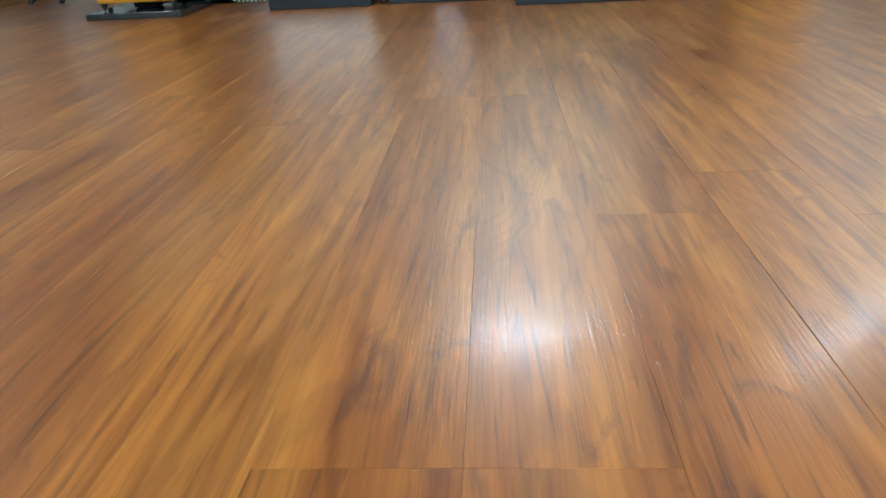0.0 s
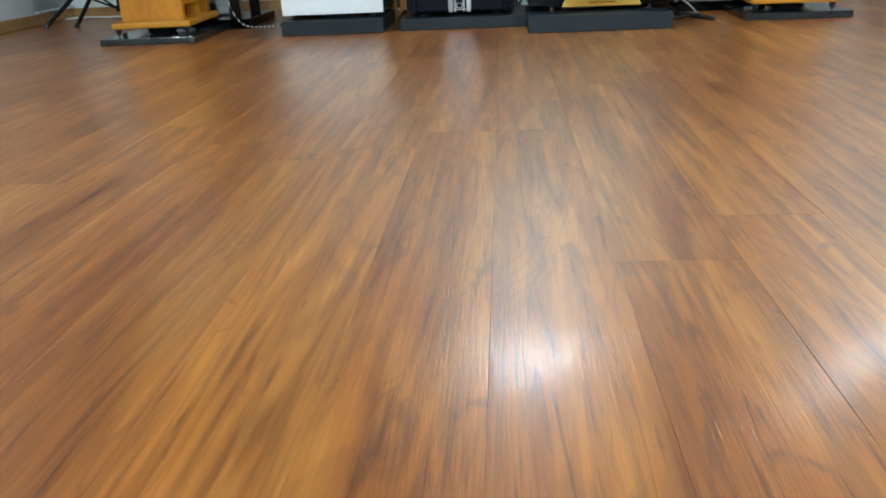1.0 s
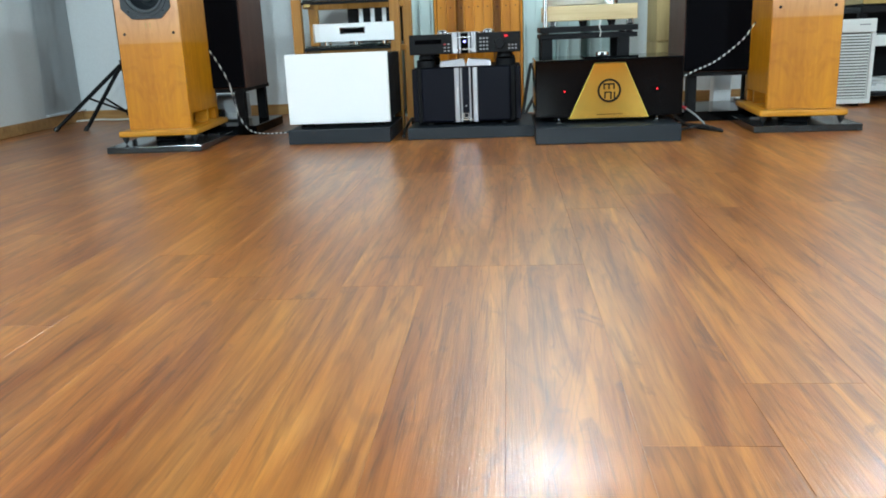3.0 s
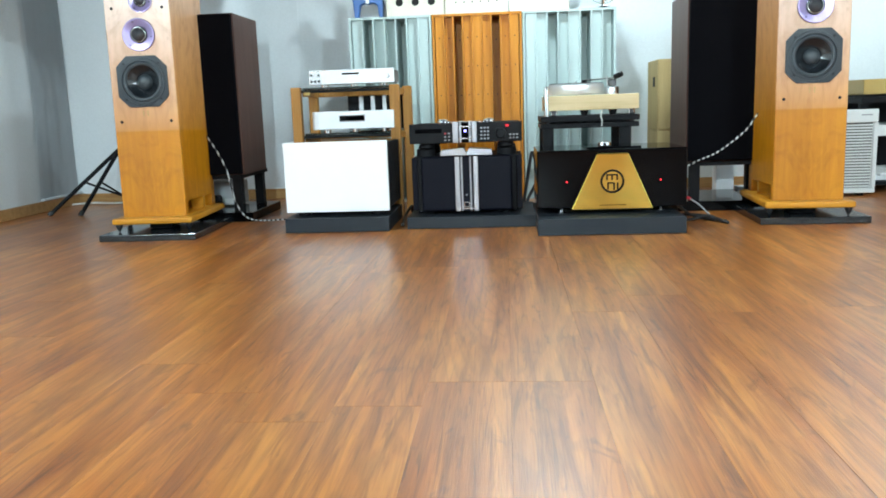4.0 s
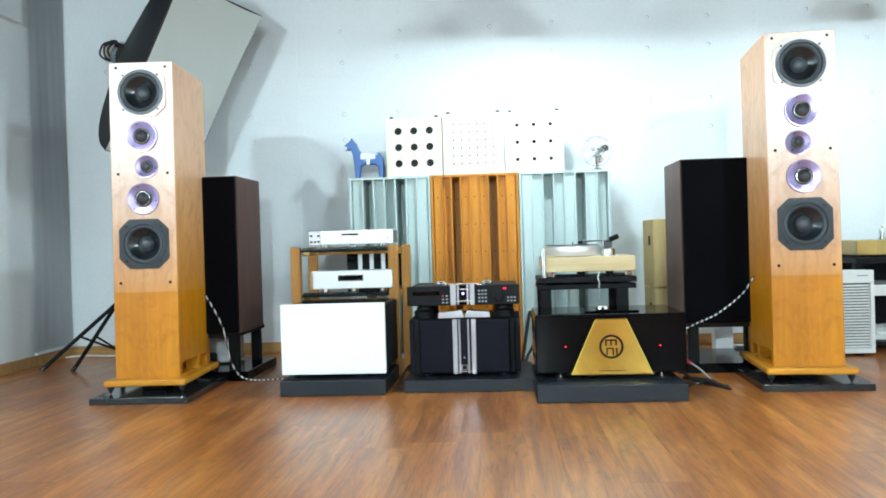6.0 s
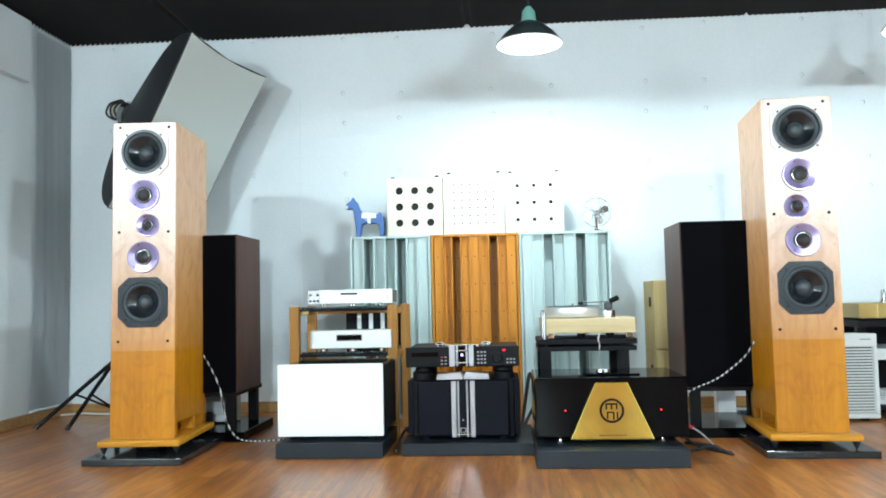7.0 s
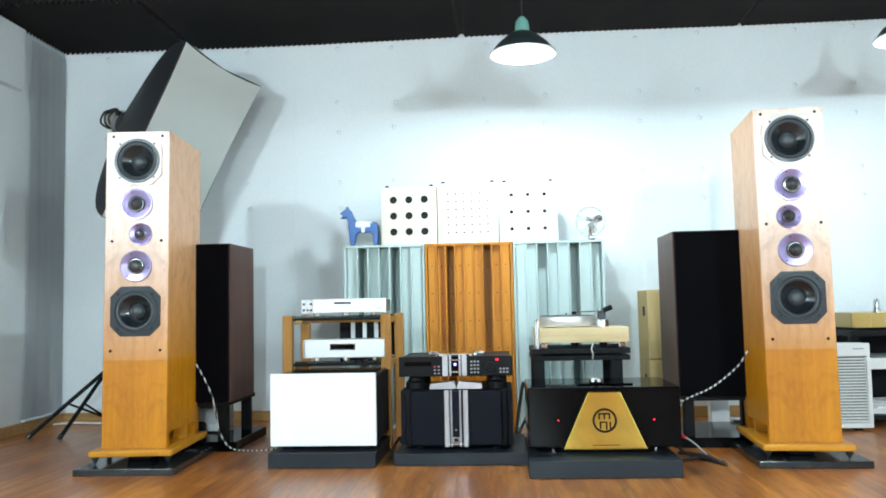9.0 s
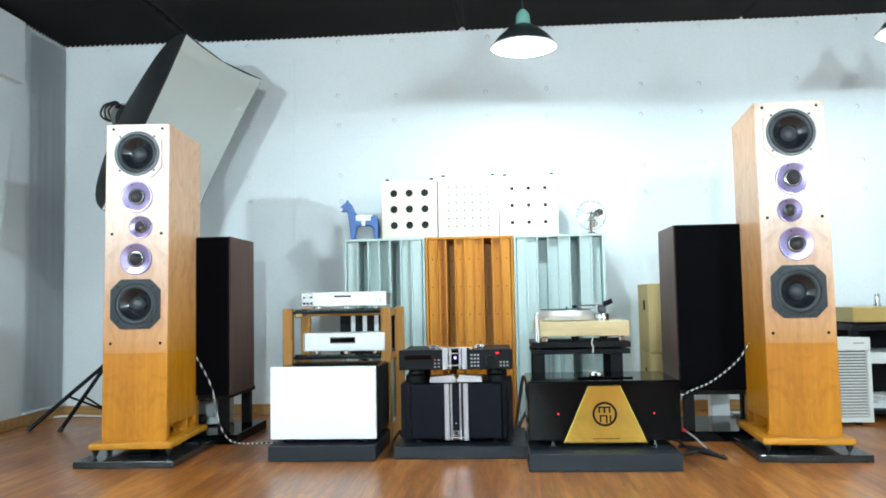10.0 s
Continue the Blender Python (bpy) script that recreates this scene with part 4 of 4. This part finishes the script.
diffuser(-0.635, -0.190, M_GREEN, [0.02, 0.19, 0.05, 0.08, 0.22, 0.03, 0.012], "pale green wooden well diffuser standing by the wall", False)
diffuser(-0.188, 0.289, M_ORANGE, [0.012, 0.05, 0.20, 0.03, 0.012, 0.03, 0.22, 0.04, 0.012], "orange pine well diffuser standing by the wall", True)
diffuser(0.291, 0.778, M_GREEN, [0.012, 0.03, 0.12, 0.05, 0.02, 0.19, 0.02, 0.06], "pale green wooden well diffuser standing by the wall", False)


# ---- perforated boxes on the diffusers ----
def hole_box(x0, x1, z1, nxh, nzh, r, mx, mz):
    th = empty("perforated_panel", (x0 + x1) / 2, 4.61, 0.9925)
    w, h = (x1 - x0) / 2, z1 - 0.9925
    # front sheet with real round holes
    bm = bmesh.new()
    xs = np.linspace(-w + mx, w - mx, nxh)
    zs = np.linspace(mz, h - mz, nzh)
    bx = [-w] + [(a + b) / 2 for a, b in zip(xs, xs[1:])] + [w]
    bz = [0.0] + [(a + b) / 2 for a, b in zip(zs, zs[1:])] + [h]
    seg = 16
    for i, cx in enumerate(xs):
        for k, cz in enumerate(zs):
            hole, lining, edge = [], [], []
            for s in range(seg):
                a = 2 * math.pi * (s + 0.5) / seg
                dx, dz = math.cos(a), math.sin(a)
                hole.append(bm.verts.new((cx + r * dx, 0, cz + r * dz)))
                lining.append(bm.verts.new((cx + r * dx, 0.012, cz + r * dz)))
                tx = (bx[i + 1] - cx if dx > 0 else cx - bx[i]) / abs(dx)
                tz = (bz[k + 1] - cz if dz > 0 else cz - bz[k]) / abs(dz)
                q = min(tx, tz)
                edge.append(bm.verts.new((cx + q * dx, 0, cz + q * dz)))
            corners = {(sx, sz): bm.verts.new((bx[i + (sx > 0)], 0, bz[k + (sz > 0)])) for sx in (-1, 1) for sz in (-1, 1)}
            for s in range(seg):
                j = (s + 1) % seg
                bm.faces.new((hole[s], edge[s], edge[j], hole[j]))
                bm.faces.new((hole[s], hole[j], lining[j], lining[s]))
                e, g = edge[s].co, edge[j].co
                if abs(e.x - g.x) > 1e-6 and abs(e.z - g.z) > 1e-6:
                    c = corners[(1 if (e.x + g.x) / 2 > cx else -1, 1 if (e.z + g.z) / 2 > cz else -1)]
                    bm.faces.new((edge[s], c, edge[j]))
    bmesh.ops.remove_doubles(bm, verts=bm.verts, dist=1e-5)
    bmesh.ops.recalc_face_normals(bm, faces=bm.faces)
    part("front_sheet", bm, M_CREAM, th, "cream board with round holes")
    # near-black sheet puts the shade inside the holes into colour
    part("backing", box(-w + 0.006, w - 0.006, 0.0125, 0.016, 0.006, h - 0.006), M_HOLE, th, "black sheet that paints the dark of the holes")
    part("frame", box(-w, -w + 0.006, 0.0005, 0.09, 0, h), M_CREAMSIDE, th)
    part("frame", box(w - 0.006, w, 0.0005, 0.09, 0, h), M_CREAMSIDE, th)
    part("frame", box(-w + 0.006, w - 0.006, 0.0005, 0.09, 0.0, 0.006), M_CREAMSIDE, th)
    part("frame", box(-w + 0.006, w - 0.006, 0.0005, 0.09, h - 0.006, h), M_CREAMSIDE, th)
    for px_ in (-w + 0.03, w - 0.03):
        part("hanger", lathe([(0, 0.013), (0.008, 0.012), (0.013, 0.004), (0.014, 0)], 14, Matrix.Translation((px_, 0.02, h))), M_DARKSTEEL, th, "small dark fixing", True)
    return tagged(th, "cream perforated absorber panel resting on the diffusers", "panel", "perforated absorber panels")


hole_box(-0.424, -0.119, 1.309, 3, 3, 0.0205, 0.067, 0.070)
hole_box(-0.113, 0.217, 1.322, 6, 6, 0.0048, 0.057, 0.058)
hole_box(0.223, 0.536, 1.318, 3, 3, 0.0105, 0.067, 0.070)


# ---- ornaments ----
def horse():
    s = 0.222
    outline = [(-0.86, 0.80), (-0.80, 0.86), (-0.66, 0.93), (-0.60, 1.02), (-0.55, 0.94), (-0.46, 0.88), (-0.38, 0.72), (-0.28, 0.62), (0.0, 0.56), (0.26, 0.60), (0.34, 0.62), (0.44, 0.50), (0.46, 0.30),
               (0.43, 0.0), (0.31, 0.0), (0.27, 0.28), (0.16, 0.34), (-0.20, 0.34), (-0.30, 0.30), (-0.38, 0.0), (-0.50, 0.0), (-0.53, 0.34), (-0.58, 0.60), (-0.62, 0.72), (-0.80, 0.70)]
    bm = prism([((x + 0.2) * s * 0.74, z * s) for x, z in outline], "y", -0.026, 0.026, 0.006)
    box(-0.020, 0.066, -0.0285, 0.0285, 0.46 * s, 0.60 * s, 0.006, bm)
    box(0.014, 0.034, -0.0275, 0.0275, 0.33 * s, 0.47 * s, 0.002, bm)
    box(-0.108, -0.092, -0.0275, 0.0275, 0.715 * s, 0.80 * s, 0.003, bm)
    lathe([(0.0, -0.001), (0.024, 0.0), (0.026, 0.002)], 16, facing(0.02, -0.0262, 0.118), bm)
    bm.faces.ensure_lookup_table()
    ob = part("horse_figurine", bm, [M_BLUE, M_BLUEWHITE])
    for f in ob.data.polygons:
        c = f.center
        if abs(c.y) > 0.0263 or (0.54 * s < c.z < 0.62 * s and -0.022 < c.x < 0.068):
            f.material_index = 1
    ob.location = (-0.555, 4.66, 0.9925)
    return tagged(ob, "blue painted wooden horse with white saddle", "figurine")


horse()


def fan():
    th = empty("desk_fan", 0.717, 4.66, 0.9925)
    part("base", lathe([(0, 0.018), (0.012, 0.018), (0.036, 0.012), (0.046, 0.0), (0, 0)], 28), M_CHROME, th, "", True)
    part("stem", rod((0, 0, 0.015), (0, 0.01, 0.080), 0.010, 12), M_CHROME, th)
    part("motor", lathe([(0, -0.02), (0.022, -0.018), (0.026, 0.0), (0.022, 0.03), (0, 0.036)], 24, facing(0, 0.03, 0.102) @ Matrix.Rotation(math.pi, 4, "X")), M_CHROME, th, "", True)
    g = part("guard", lathe([(0.079, -0.002), (0.081, 0.0), (0.079, 0.002), (0.077, 0.0)], 36, facing(0, -0.002, 0.102), close=True), M_CHROME, th, "round chrome wire guard", True)
    part("guard_ring", lathe([(0.034, 0.016), (0.0355, 0.017), (0.034, 0.018), (0.0325, 0.017)], 28, facing(0, -0.002, 0.102), close=True), M_CHROME, g, "", True)
    for k in range(14):
        a = 2 * math.pi * k / 14
        part("wire", rod((0.012 * math.cos(a), -0.023, 0.102 + 0.012 * math.sin(a)), (0.079 * math.cos(a), -0.002, 0.102 + 0.079 * math.sin(a)), 0.0017, 5), M_CHROME, g)
    for k in range(4):
        a = radians(90 * k + 20)
        m = facing(0, -0.004, 0.102) @ Matrix.Rotation(a, 4, "Z") @ Matrix.Rotation(radians(24), 4, "X")
        bm = bmesh.new()
        pts = [(0.010, -0.006), (0.034, -0.022), (0.064, -0.018), (0.069, 0.006), (0.052, 0.022), (0.012, 0.008)]
        prism(pts, "z", -0.0006, 0.0006, 0, bm)
        bm.transform(m)
        part("blade", bm, M_STEEL, th)
    part("hub", lathe([(0, 0.020), (0.010, 0.018), (0.012, -0.004), (0, -0.006)], 16, facing(0, -0.004, 0.102)), M_CHROME, th, "", True)
    return tagged(th, "small chrome desk fan standing on the diffuser", "fan")


fan()

# ---- tan boxes behind the right monitor ----
for z0, z1 in ((0.0005, 0.350), (0.3515, 0.715)):
    th = empty("tan_speaker_box", 1.062, 4.56, z0)
    part("cabinet", box(-0.075, 0.075, 0, 0.30, 0, z1 - z0, 0.003), M_TAN, th)
    part("front_frame", box(-0.070, 0.070, -0.006, -0.0005, 0.006, z1 - z0 - 0.006, 0.002), M_TAN, th)
    part("side_mark", box(-0.078, -0.0755, 0.08, 0.13, (z1 - z0) * 0.62, (z1 - z0) * 0.76), M_MATT, th, "dark recessed terminal")
    tagged(th, "plain tan plywood box stacked by the wall", "box", "stacked tan boxes")


# ---- heater, side table and its gear ----
def heater():
    th = empty("wall_heater", 1.805, 4.36, 0)
    part("case", box(-0.212, 0.212, 0.02, 0.14, 0.018, 0.426, 0.008), M_GRILLE, th)
    part("top_band", box(-0.213, 0.213, 0.0, 0.0195, 0.362, 0.428, 0.006), M_GRILLE, th)
    part("bottom_band", box(-0.213, 0.213, 0.0, 0.0195, 0.016, 0.040, 0.004), M_GRILLE, th)
    for sx in (-0.213, 0.193):
        part("side_band", box(sx, sx + 0.020, 0.0, 0.0195, 0.0405, 0.3615, 0.003), M_GRILLE, th)
    part("dark_inside", box(-0.192, 0.192, 0.0180, 0.0199, 0.041, 0.361), M_MATT, th)
    for k in range(22):
        z = 0.045 + k * 0.0144
        part("louvre", prism([(0.002, z), (0.016, z + 0.006), (0.016, z + 0.009), (0.002, z + 0.0075)], "x", -0.1925, 0.1925), M_GRILLE, th)
    part("maker_mark", box(0.130, 0.182, -0.001, 0.001, 0.398, 0.404), M_BUTTON, th)
    for sx in (-0.17, 0.14):
        part("foot", box(sx, sx + 0.03, 0.03, 0.13, 0.0005, 0.0185), M_MATT, th)
    return tagged(th, "white louvred electric heater standing on the floor", "heater")


heater()


def side_table():
    th = empty("side_table", 2.30, 4.45, 0)
    part("tabletop", box(-0.33, 0.36, 0.0, 0.42, 0.455, 0.485, 0.004), M_MATT, th)
    part("shelf", box(-0.30, 0.34, 0.02, 0.40, 0.290, 0.345, 0.003), M_GRILLE, th, "pale grey shelf box")
    part("shelf", box(-0.30, 0.34, 0.02, 0.40, 0.040, 0.060, 0.003), M_MATT, th)
    part("back", box(-0.30, 0.34, 0.395, 0.41, 0.06, 0.455), M_MATT, th)
    for px_ in (-0.31, 0.33):
        for py_ in (0.03, 0.38):
            part("leg", box(px_ - 0.02, px_ + 0.02, py_ - 0.018, py_ + 0.018, 0.0005, 0.455, 0.002), M_MATT, th)
    tagged(th, "black side table with shelves full of papers", "table")
    am = empty("tube_amplifier", 2.30, 4.47, 0.4855)
    part("chassis", prism([(-0.30, 0.04), (-0.22, 0.0), (0.30, 0.0), (0.30, 0.34), (-0.30, 0.34)], "z", 0.012, 0.088, 0.003), M_OLDBRASS, am, "worn gold lacquered chassis")
    part("base", box(-0.29, 0.30, 0.03, 0.34, 0.0005, 0.0118), M_MATT, am)
    for px_ in (-0.155, -0.09, 0.02, 0.10):
        part("socket", lathe([(0, 0.104), (0.018, 0.104), (0.018, 0.0885), (0, 0.0885)], 18, Matrix.Translation((px_, 0.08, 0))), M_STEEL, am, "", True)
        part("tube", lathe([(0, 0.160), (0.008, 0.157), (0.014, 0.146), (0.014, 0.1045)], 18, Matrix.Translation((px_, 0.08, 0))), M_STEEL, am, "shielded valve", True)
    tagged(am, "gold tube amplifier with metal valves on a table", "amplifier")
    for k in range(5):
        ob = part("papers", box(-0.16, 0.16, -0.11, 0.11, 0, 0.012, 0.001), M_WHITE)
        ob.matrix_basis = pose(2.22 + 0.02 * k, 4.62, 0.0605 + 0.0125 * k, 0, 0, 7 * k - 12)
        tagged(ob, "stack of white papers on the lower shelf", "papers", "stacked papers")


side_table()

tagged(part("white_post", box(1.275, 1.365, 4.48, 4.56, 0.0005, 0.34, 0.004), M_WHITE), "short white post standing behind the monitor stand", "post")
tagged(part("white_board", box(1.36, 1.56, 4.40, 4.47, 0.0005, 0.060, 0.003), M_WHITE), "low white board lying behind the stand", "board")
th = empty("silver_box", -1.30, 4.22, 0.0455)
part("case", box(-0.125, 0.125, 0.0, 0.16, 0.006, 0.128, 0.005), M_SILVER, th)
part("front_lip", box(-0.122, 0.122, -0.004, -0.0005, 0.010, 0.040, 0.002), M_WHITE, th)
for px_ in (-0.10, 0.10):
    part("foot", lathe([(0, 0.0), (0.010, 0.0), (0.010, 0.0062), (0, 0.0062)], 12, Matrix.Translation((px_, 0.05, 0))), M_RUBBER, th)
tagged(th, "plain silver box standing on the glossy stand base", "box")
th = empty("power_meter", -1.285, 4.08, 0.0455)
part("body", box(-0.055, 0.055, 0, 0.06, 0.0, 0.070, 0.014, seg=3), M_MATT, th)
part("window", box(-0.032, 0.032, -0.002, 0.001, 0.018, 0.044, 0.002), M_GRILLE, th, "pale display window")
tagged(th, "small black meter with a pale window", "meter")


# ---- softbox on its stand ----
def softbox():
    c = Vector((-1.466, 4.44, 1.534))
    e1 = Vector((-0.426, 0.0, -0.856)).normalized()
    e2 = Vector((0.275, 0.40, -0.076))
    e2 = (e2 - e1 * e2.dot(e1)).normalized()
    n = e1.cross(e2)
    back = Vector((-0.80, 0.40, 0.36)).normalized()
    th = empty("softbox", *c)
    L, S, D = 0.501, 0.258, 0.53
    front = [e1 * a * L + e2 * b * S for a, b in ((-1, -1), (-1, 1), (1, 1), (1, -1))]
    bm = bmesh.new()
    rows = 14
    grid = []
    for i in range(rows + 1):
        line = []
        for k in range(rows + 1):
            a, b = -1 + 2 * i / rows, -1 + 2 * k / rows
            sag = 0.012 * (1 - a * a) * (1 - b * b)
            pinch_a = 1 - 0.05 * (1 - b * b) * (abs(a) > 0.999)
            pinch_b = 1 - 0.05 * (1 - a * a) * (abs(b) > 0.999)
            line.append(bm.verts.new(e1 * a * L * pinch_a + e2 * b * S * pinch_b + n * (0.006 - sag)))
        grid.append(line)
    for i in range(rows):
        for k in range(rows):
            bm.faces.new((grid[i][k], grid[i + 1][k], grid[i + 1][k + 1], grid[i][k + 1]))
    bmesh.ops.solidify(bm, geom=bm.faces[:], thickness=0.003)
    part("diffuser", bm, M_SOFTWHITE, th, "white translucent front cloth", True)
    # the dark tent: four curved gores from the rim to the speed ring
    bm = bmesh.new()
    rings = []
    steps = 10
    for s in range(steps + 1):
        t = s / steps
        k = math.cos(t * math.pi / 2) * 0.87 + 0.13
        ring = []
        for side in range(4):
            p, q = front[side], front[(side + 1) % 4]
            for j in range(8):
                u = j / 8
                e = p.lerp(q, u) * (1 - 0.05 * math.sin(math.pi * u) * (1 - t))
                ring.append(bm.verts.new(e * k + (back * t - n * (1 - t)) * D * t))
        rings.append(ring)
    for a, b in zip(rings, rings[1:]):
        for i in range(32):
            bm.faces.new((a[i], a[(i + 1) % 32], b[(i + 1) % 32], b[i]))
    bm.faces.new(rings[-1])
    bmesh.ops.recalc_face_normals(bm, faces=bm.faces)
    part("tent", bm, M_SOFTBLACK, th, "black nylon tent", True)
    for i in range(4):
        p, q = front[i], front[(i + 1) % 4]
        m = p.lerp(q, 0.5) * 0.95
        part("edge_piping", rod(p, m, 0.004, 6), M_SOFTBLACK, th)
        part("edge_piping", rod(m, q, 0.004, 6), M_SOFTBLACK, th)
    ring_c = back * D
    part("speed_ring", rod(ring_c - back * 0.012, ring_c + back * 0.03, 0.075, 24), M_STEEL, th, "metal mounting ring")
    part("lamp_head", rod(ring_c + back * 0.03, ring_c + back * 0.130, 0.045, 20), M_CREAM, th, "pale lamp socket body")
    tagged(th, "large unlit softbox with white front tilted downward", "softbox")
    q = c + back * (D + 0.085)
    turn = back.to_track_quat("Z", "Y").to_matrix()
    pts = [q + turn @ Vector(((0.062 + 0.012 * math.sin(k * 1.7)) * math.cos(k * 0.8), (0.062 + 0.012 * math.sin(k * 1.7)) * math.sin(k * 0.8), -0.060 + 0.0045 * k)) for k in range(28)]
    ob = tube("coiled_cable", pts, 0.006, M_CABLE)
    tagged(ob, "black cable coiled round the softbox lamp head", "cable")
    base = Vector((-1.965, 4.62, 0))
    st = empty("light_stand", *base)
    hub = 0.335
    part("pole", rod((0, 0, 0.06), (0, 0, 0.95), 0.014, 14), M_MATT, st)
    part("upper_pole", rod((0, 0, 0.95), (0, 0, q.z - 0.10), 0.010, 14), M_MATT, st)
    part("collar", rod((0, 0, 0.93), (0, 0, 0.985), 0.020, 14), M_MATT, st)
    part("hub", rod((0, 0, hub - 0.03), (0, 0, hub + 0.03), 0.022, 14), M_MATT, st)
    part("slider", rod((0, 0, 0.055), (0, 0, 0.09), 0.022, 14), M_MATT, st)
    part("bracket", rod((0, 0, q.z - 0.10), q - base - Vector((0, 0, 0.046)), 0.012, 12), M_MATT, st)
    for a, far in ((219, 0.40), (245, 0.30), (20, 0.35)):
        d = Vector((math.cos(radians(a)), math.sin(radians(a)), 0))
        part("leg", rod(d * 0.02 + Vector((0, 0, hub)), d * far + Vector((0, 0, 0.012)), 0.011, 10), M_MATT, st)
        part("brace", rod(d * 0.02 + Vector((0, 0, 0.075)), d * far * 0.52 + Vector((0, 0, 0.165)), 0.006, 8), M_MATT, st)
        part("leg_tip", rod(d * (far - 0.005) + Vector((0, 0, 0.022)), d * (far + 0.01) + Vector((0, 0, 0.001)), 0.013, 10), M_RUBBER, st)
    tagged(st, "black tripod light stand holding the softbox", "stand")


softbox()

# ---- cables ----
def cable(name, pts, r, mat, label):
    tagged(tube(name, pts, r, mat), label, "cable")


cable("speaker_cable", [(-1.30, 4.03, 0.47), (-1.223, 3.945, 0.425), (-1.172, 3.93, 0.355), (-1.128, 3.93, 0.262), (-1.108, 3.93, 0.17), (-1.082, 3.925, 0.079), (-1.02, 3.925, 0.015), (-0.87, 3.95, 0.0075), (-0.79, 4.05, 0.0075)], 0.0036, M_BRAID, "black and white braided speaker cable drooping to the floor")
cable("speaker_cable", [(1.36, 3.89, 0.50), (1.285, 3.86, 0.430), (1.234, 3.85, 0.363), (1.127, 3.85, 0.279), (1.037, 3.85, 0.239), (0.990, 3.86, 0.215), (0.945, 3.90, 0.20)], 0.0036, M_BRAID, "black and white braided speaker cable hanging in an arc")
cable("mains_cable", [(0.93, 3.80, 0.06), (0.975, 3.74, 0.020), (1.021, 3.676, 0.008), (1.076, 3.575, 0.008), (1.088, 3.545, 0.008), (1.06, 3.60, 0.016), (1.064, 3.70, 0.010), (1.03, 3.76, 0.009), (0.96, 3.80, 0.009)], 0.0065, M_CABLE, "black mains cable looped on the floor")
cable("mains_cable", [(0.93, 3.62, 0.008), (0.98, 3.66, 0.009), (1.03, 3.645, 0.020), (1.07, 3.60, 0.009), (1.095, 3.585, 0.008)], 0.006, M_CABLE, "black mains cable looped on the floor")
cable("signal_cable", [(0.945, 3.72, 0.100), (0.975, 3.70, 0.086), (1.010, 3.69, 0.060), (1.045, 3.67, 0.024)], 0.0040, M_BUTTON, "pale cable running down to the floor")
tagged(part("plug", rod((0.945, 3.72, 0.101), (0.972, 3.70, 0.088), 0.007, 12), M_RED), "red plug on a cable behind the amplifier", "plug")
cable("white_wall_cable", [(-2.46, 4.55, 0.008), (-2.42, 4.82, 0.008), (-2.30, 4.88, 0.010), (-2.16, 4.86, 0.008), (-1.98, 4.89, 0.008), (-1.7, 4.90, 0.008)], 0.006, M_WHITECABLE, "white cable lying along the baseboard")
cable("black_cable_tangle", [(0.27, 4.10, 0.02), (0.30, 4.12, 0.20), (0.32, 4.13, 0.28), (0.34, 4.10, 0.16), (0.29, 4.08, 0.05), (0.33, 4.09, 0.012)], 0.008, M_CABLE, "black cables hanging behind the amplifiers")
cable("black_cable_tangle", [(-0.27, 4.10, 0.012), (-0.26, 4.0, 0.05), (-0.28, 3.9, 0.02), (-0.27, 3.75, 0.012), (-0.262, 3.66, 0.010)], 0.007, M_CABLE, "black cable lying between the amplifier boards")

# ---- floor planks ----
PW, PL, GAP = 0.155, 1.22, 0.0002
floor = bpy.data.objects["floor_base"]
plank = bpy.data.meshes.new("plank")
b = bmesh.new()
w, l, c = PW / 2 - GAP / 2, PL / 2 - GAP / 2, 0.0003
top = [b.verts.new(p) for p in ((-w + c, -l + c, 0), (w - c, -l + c, 0), (w - c, l - c, 0), (-w + c, l - c, 0))]
mid = [b.verts.new(p) for p in ((-w, -l, -0.0003), (w, -l, -0.0003), (w, l, -0.0003), (-w, l, -0.0003))]
low = [b.verts.new(p) for p in ((-w, -l, -0.010), (w, -l, -0.010), (w, l, -0.010), (-w, l, -0.010))]
b.faces.new(top)
for i in range(4):
    j = (i + 1) % 4
    b.faces.new((mid[i], mid[j], top[j], top[i]))
    b.faces.new((low[i], low[j], mid[j], mid[i]))
bmesh.ops.recalc_face_normals(b, faces=b.faces)
b.to_mesh(plank)
b.free()
plank.materials.append(M_FLOOR)
rows = range(int((LEFT - 0.04) / PW) - 1, int((RIGHT - 0.04) / PW) + 2)
rng = random.Random(5)
for i in rows:
    x = 0.04 + PW * (i + 0.5)
    if not LEFT - PW < x < RIGHT + PW:
        continue
    shift = {0: 0.452, 1: 0.452, 2: 0.955, -1: 0.33, -2: 0.26, -3: 0.40}.get(i, rng.uniform(0, PL))
    n0 = math.floor((NEAR - shift) / PL)
    y = shift + n0 * PL
    while y < BACK:
        o = new("plank", plank)
        o.location = (x, y + PL / 2, 0)
        o.parent = floor
        y += PL
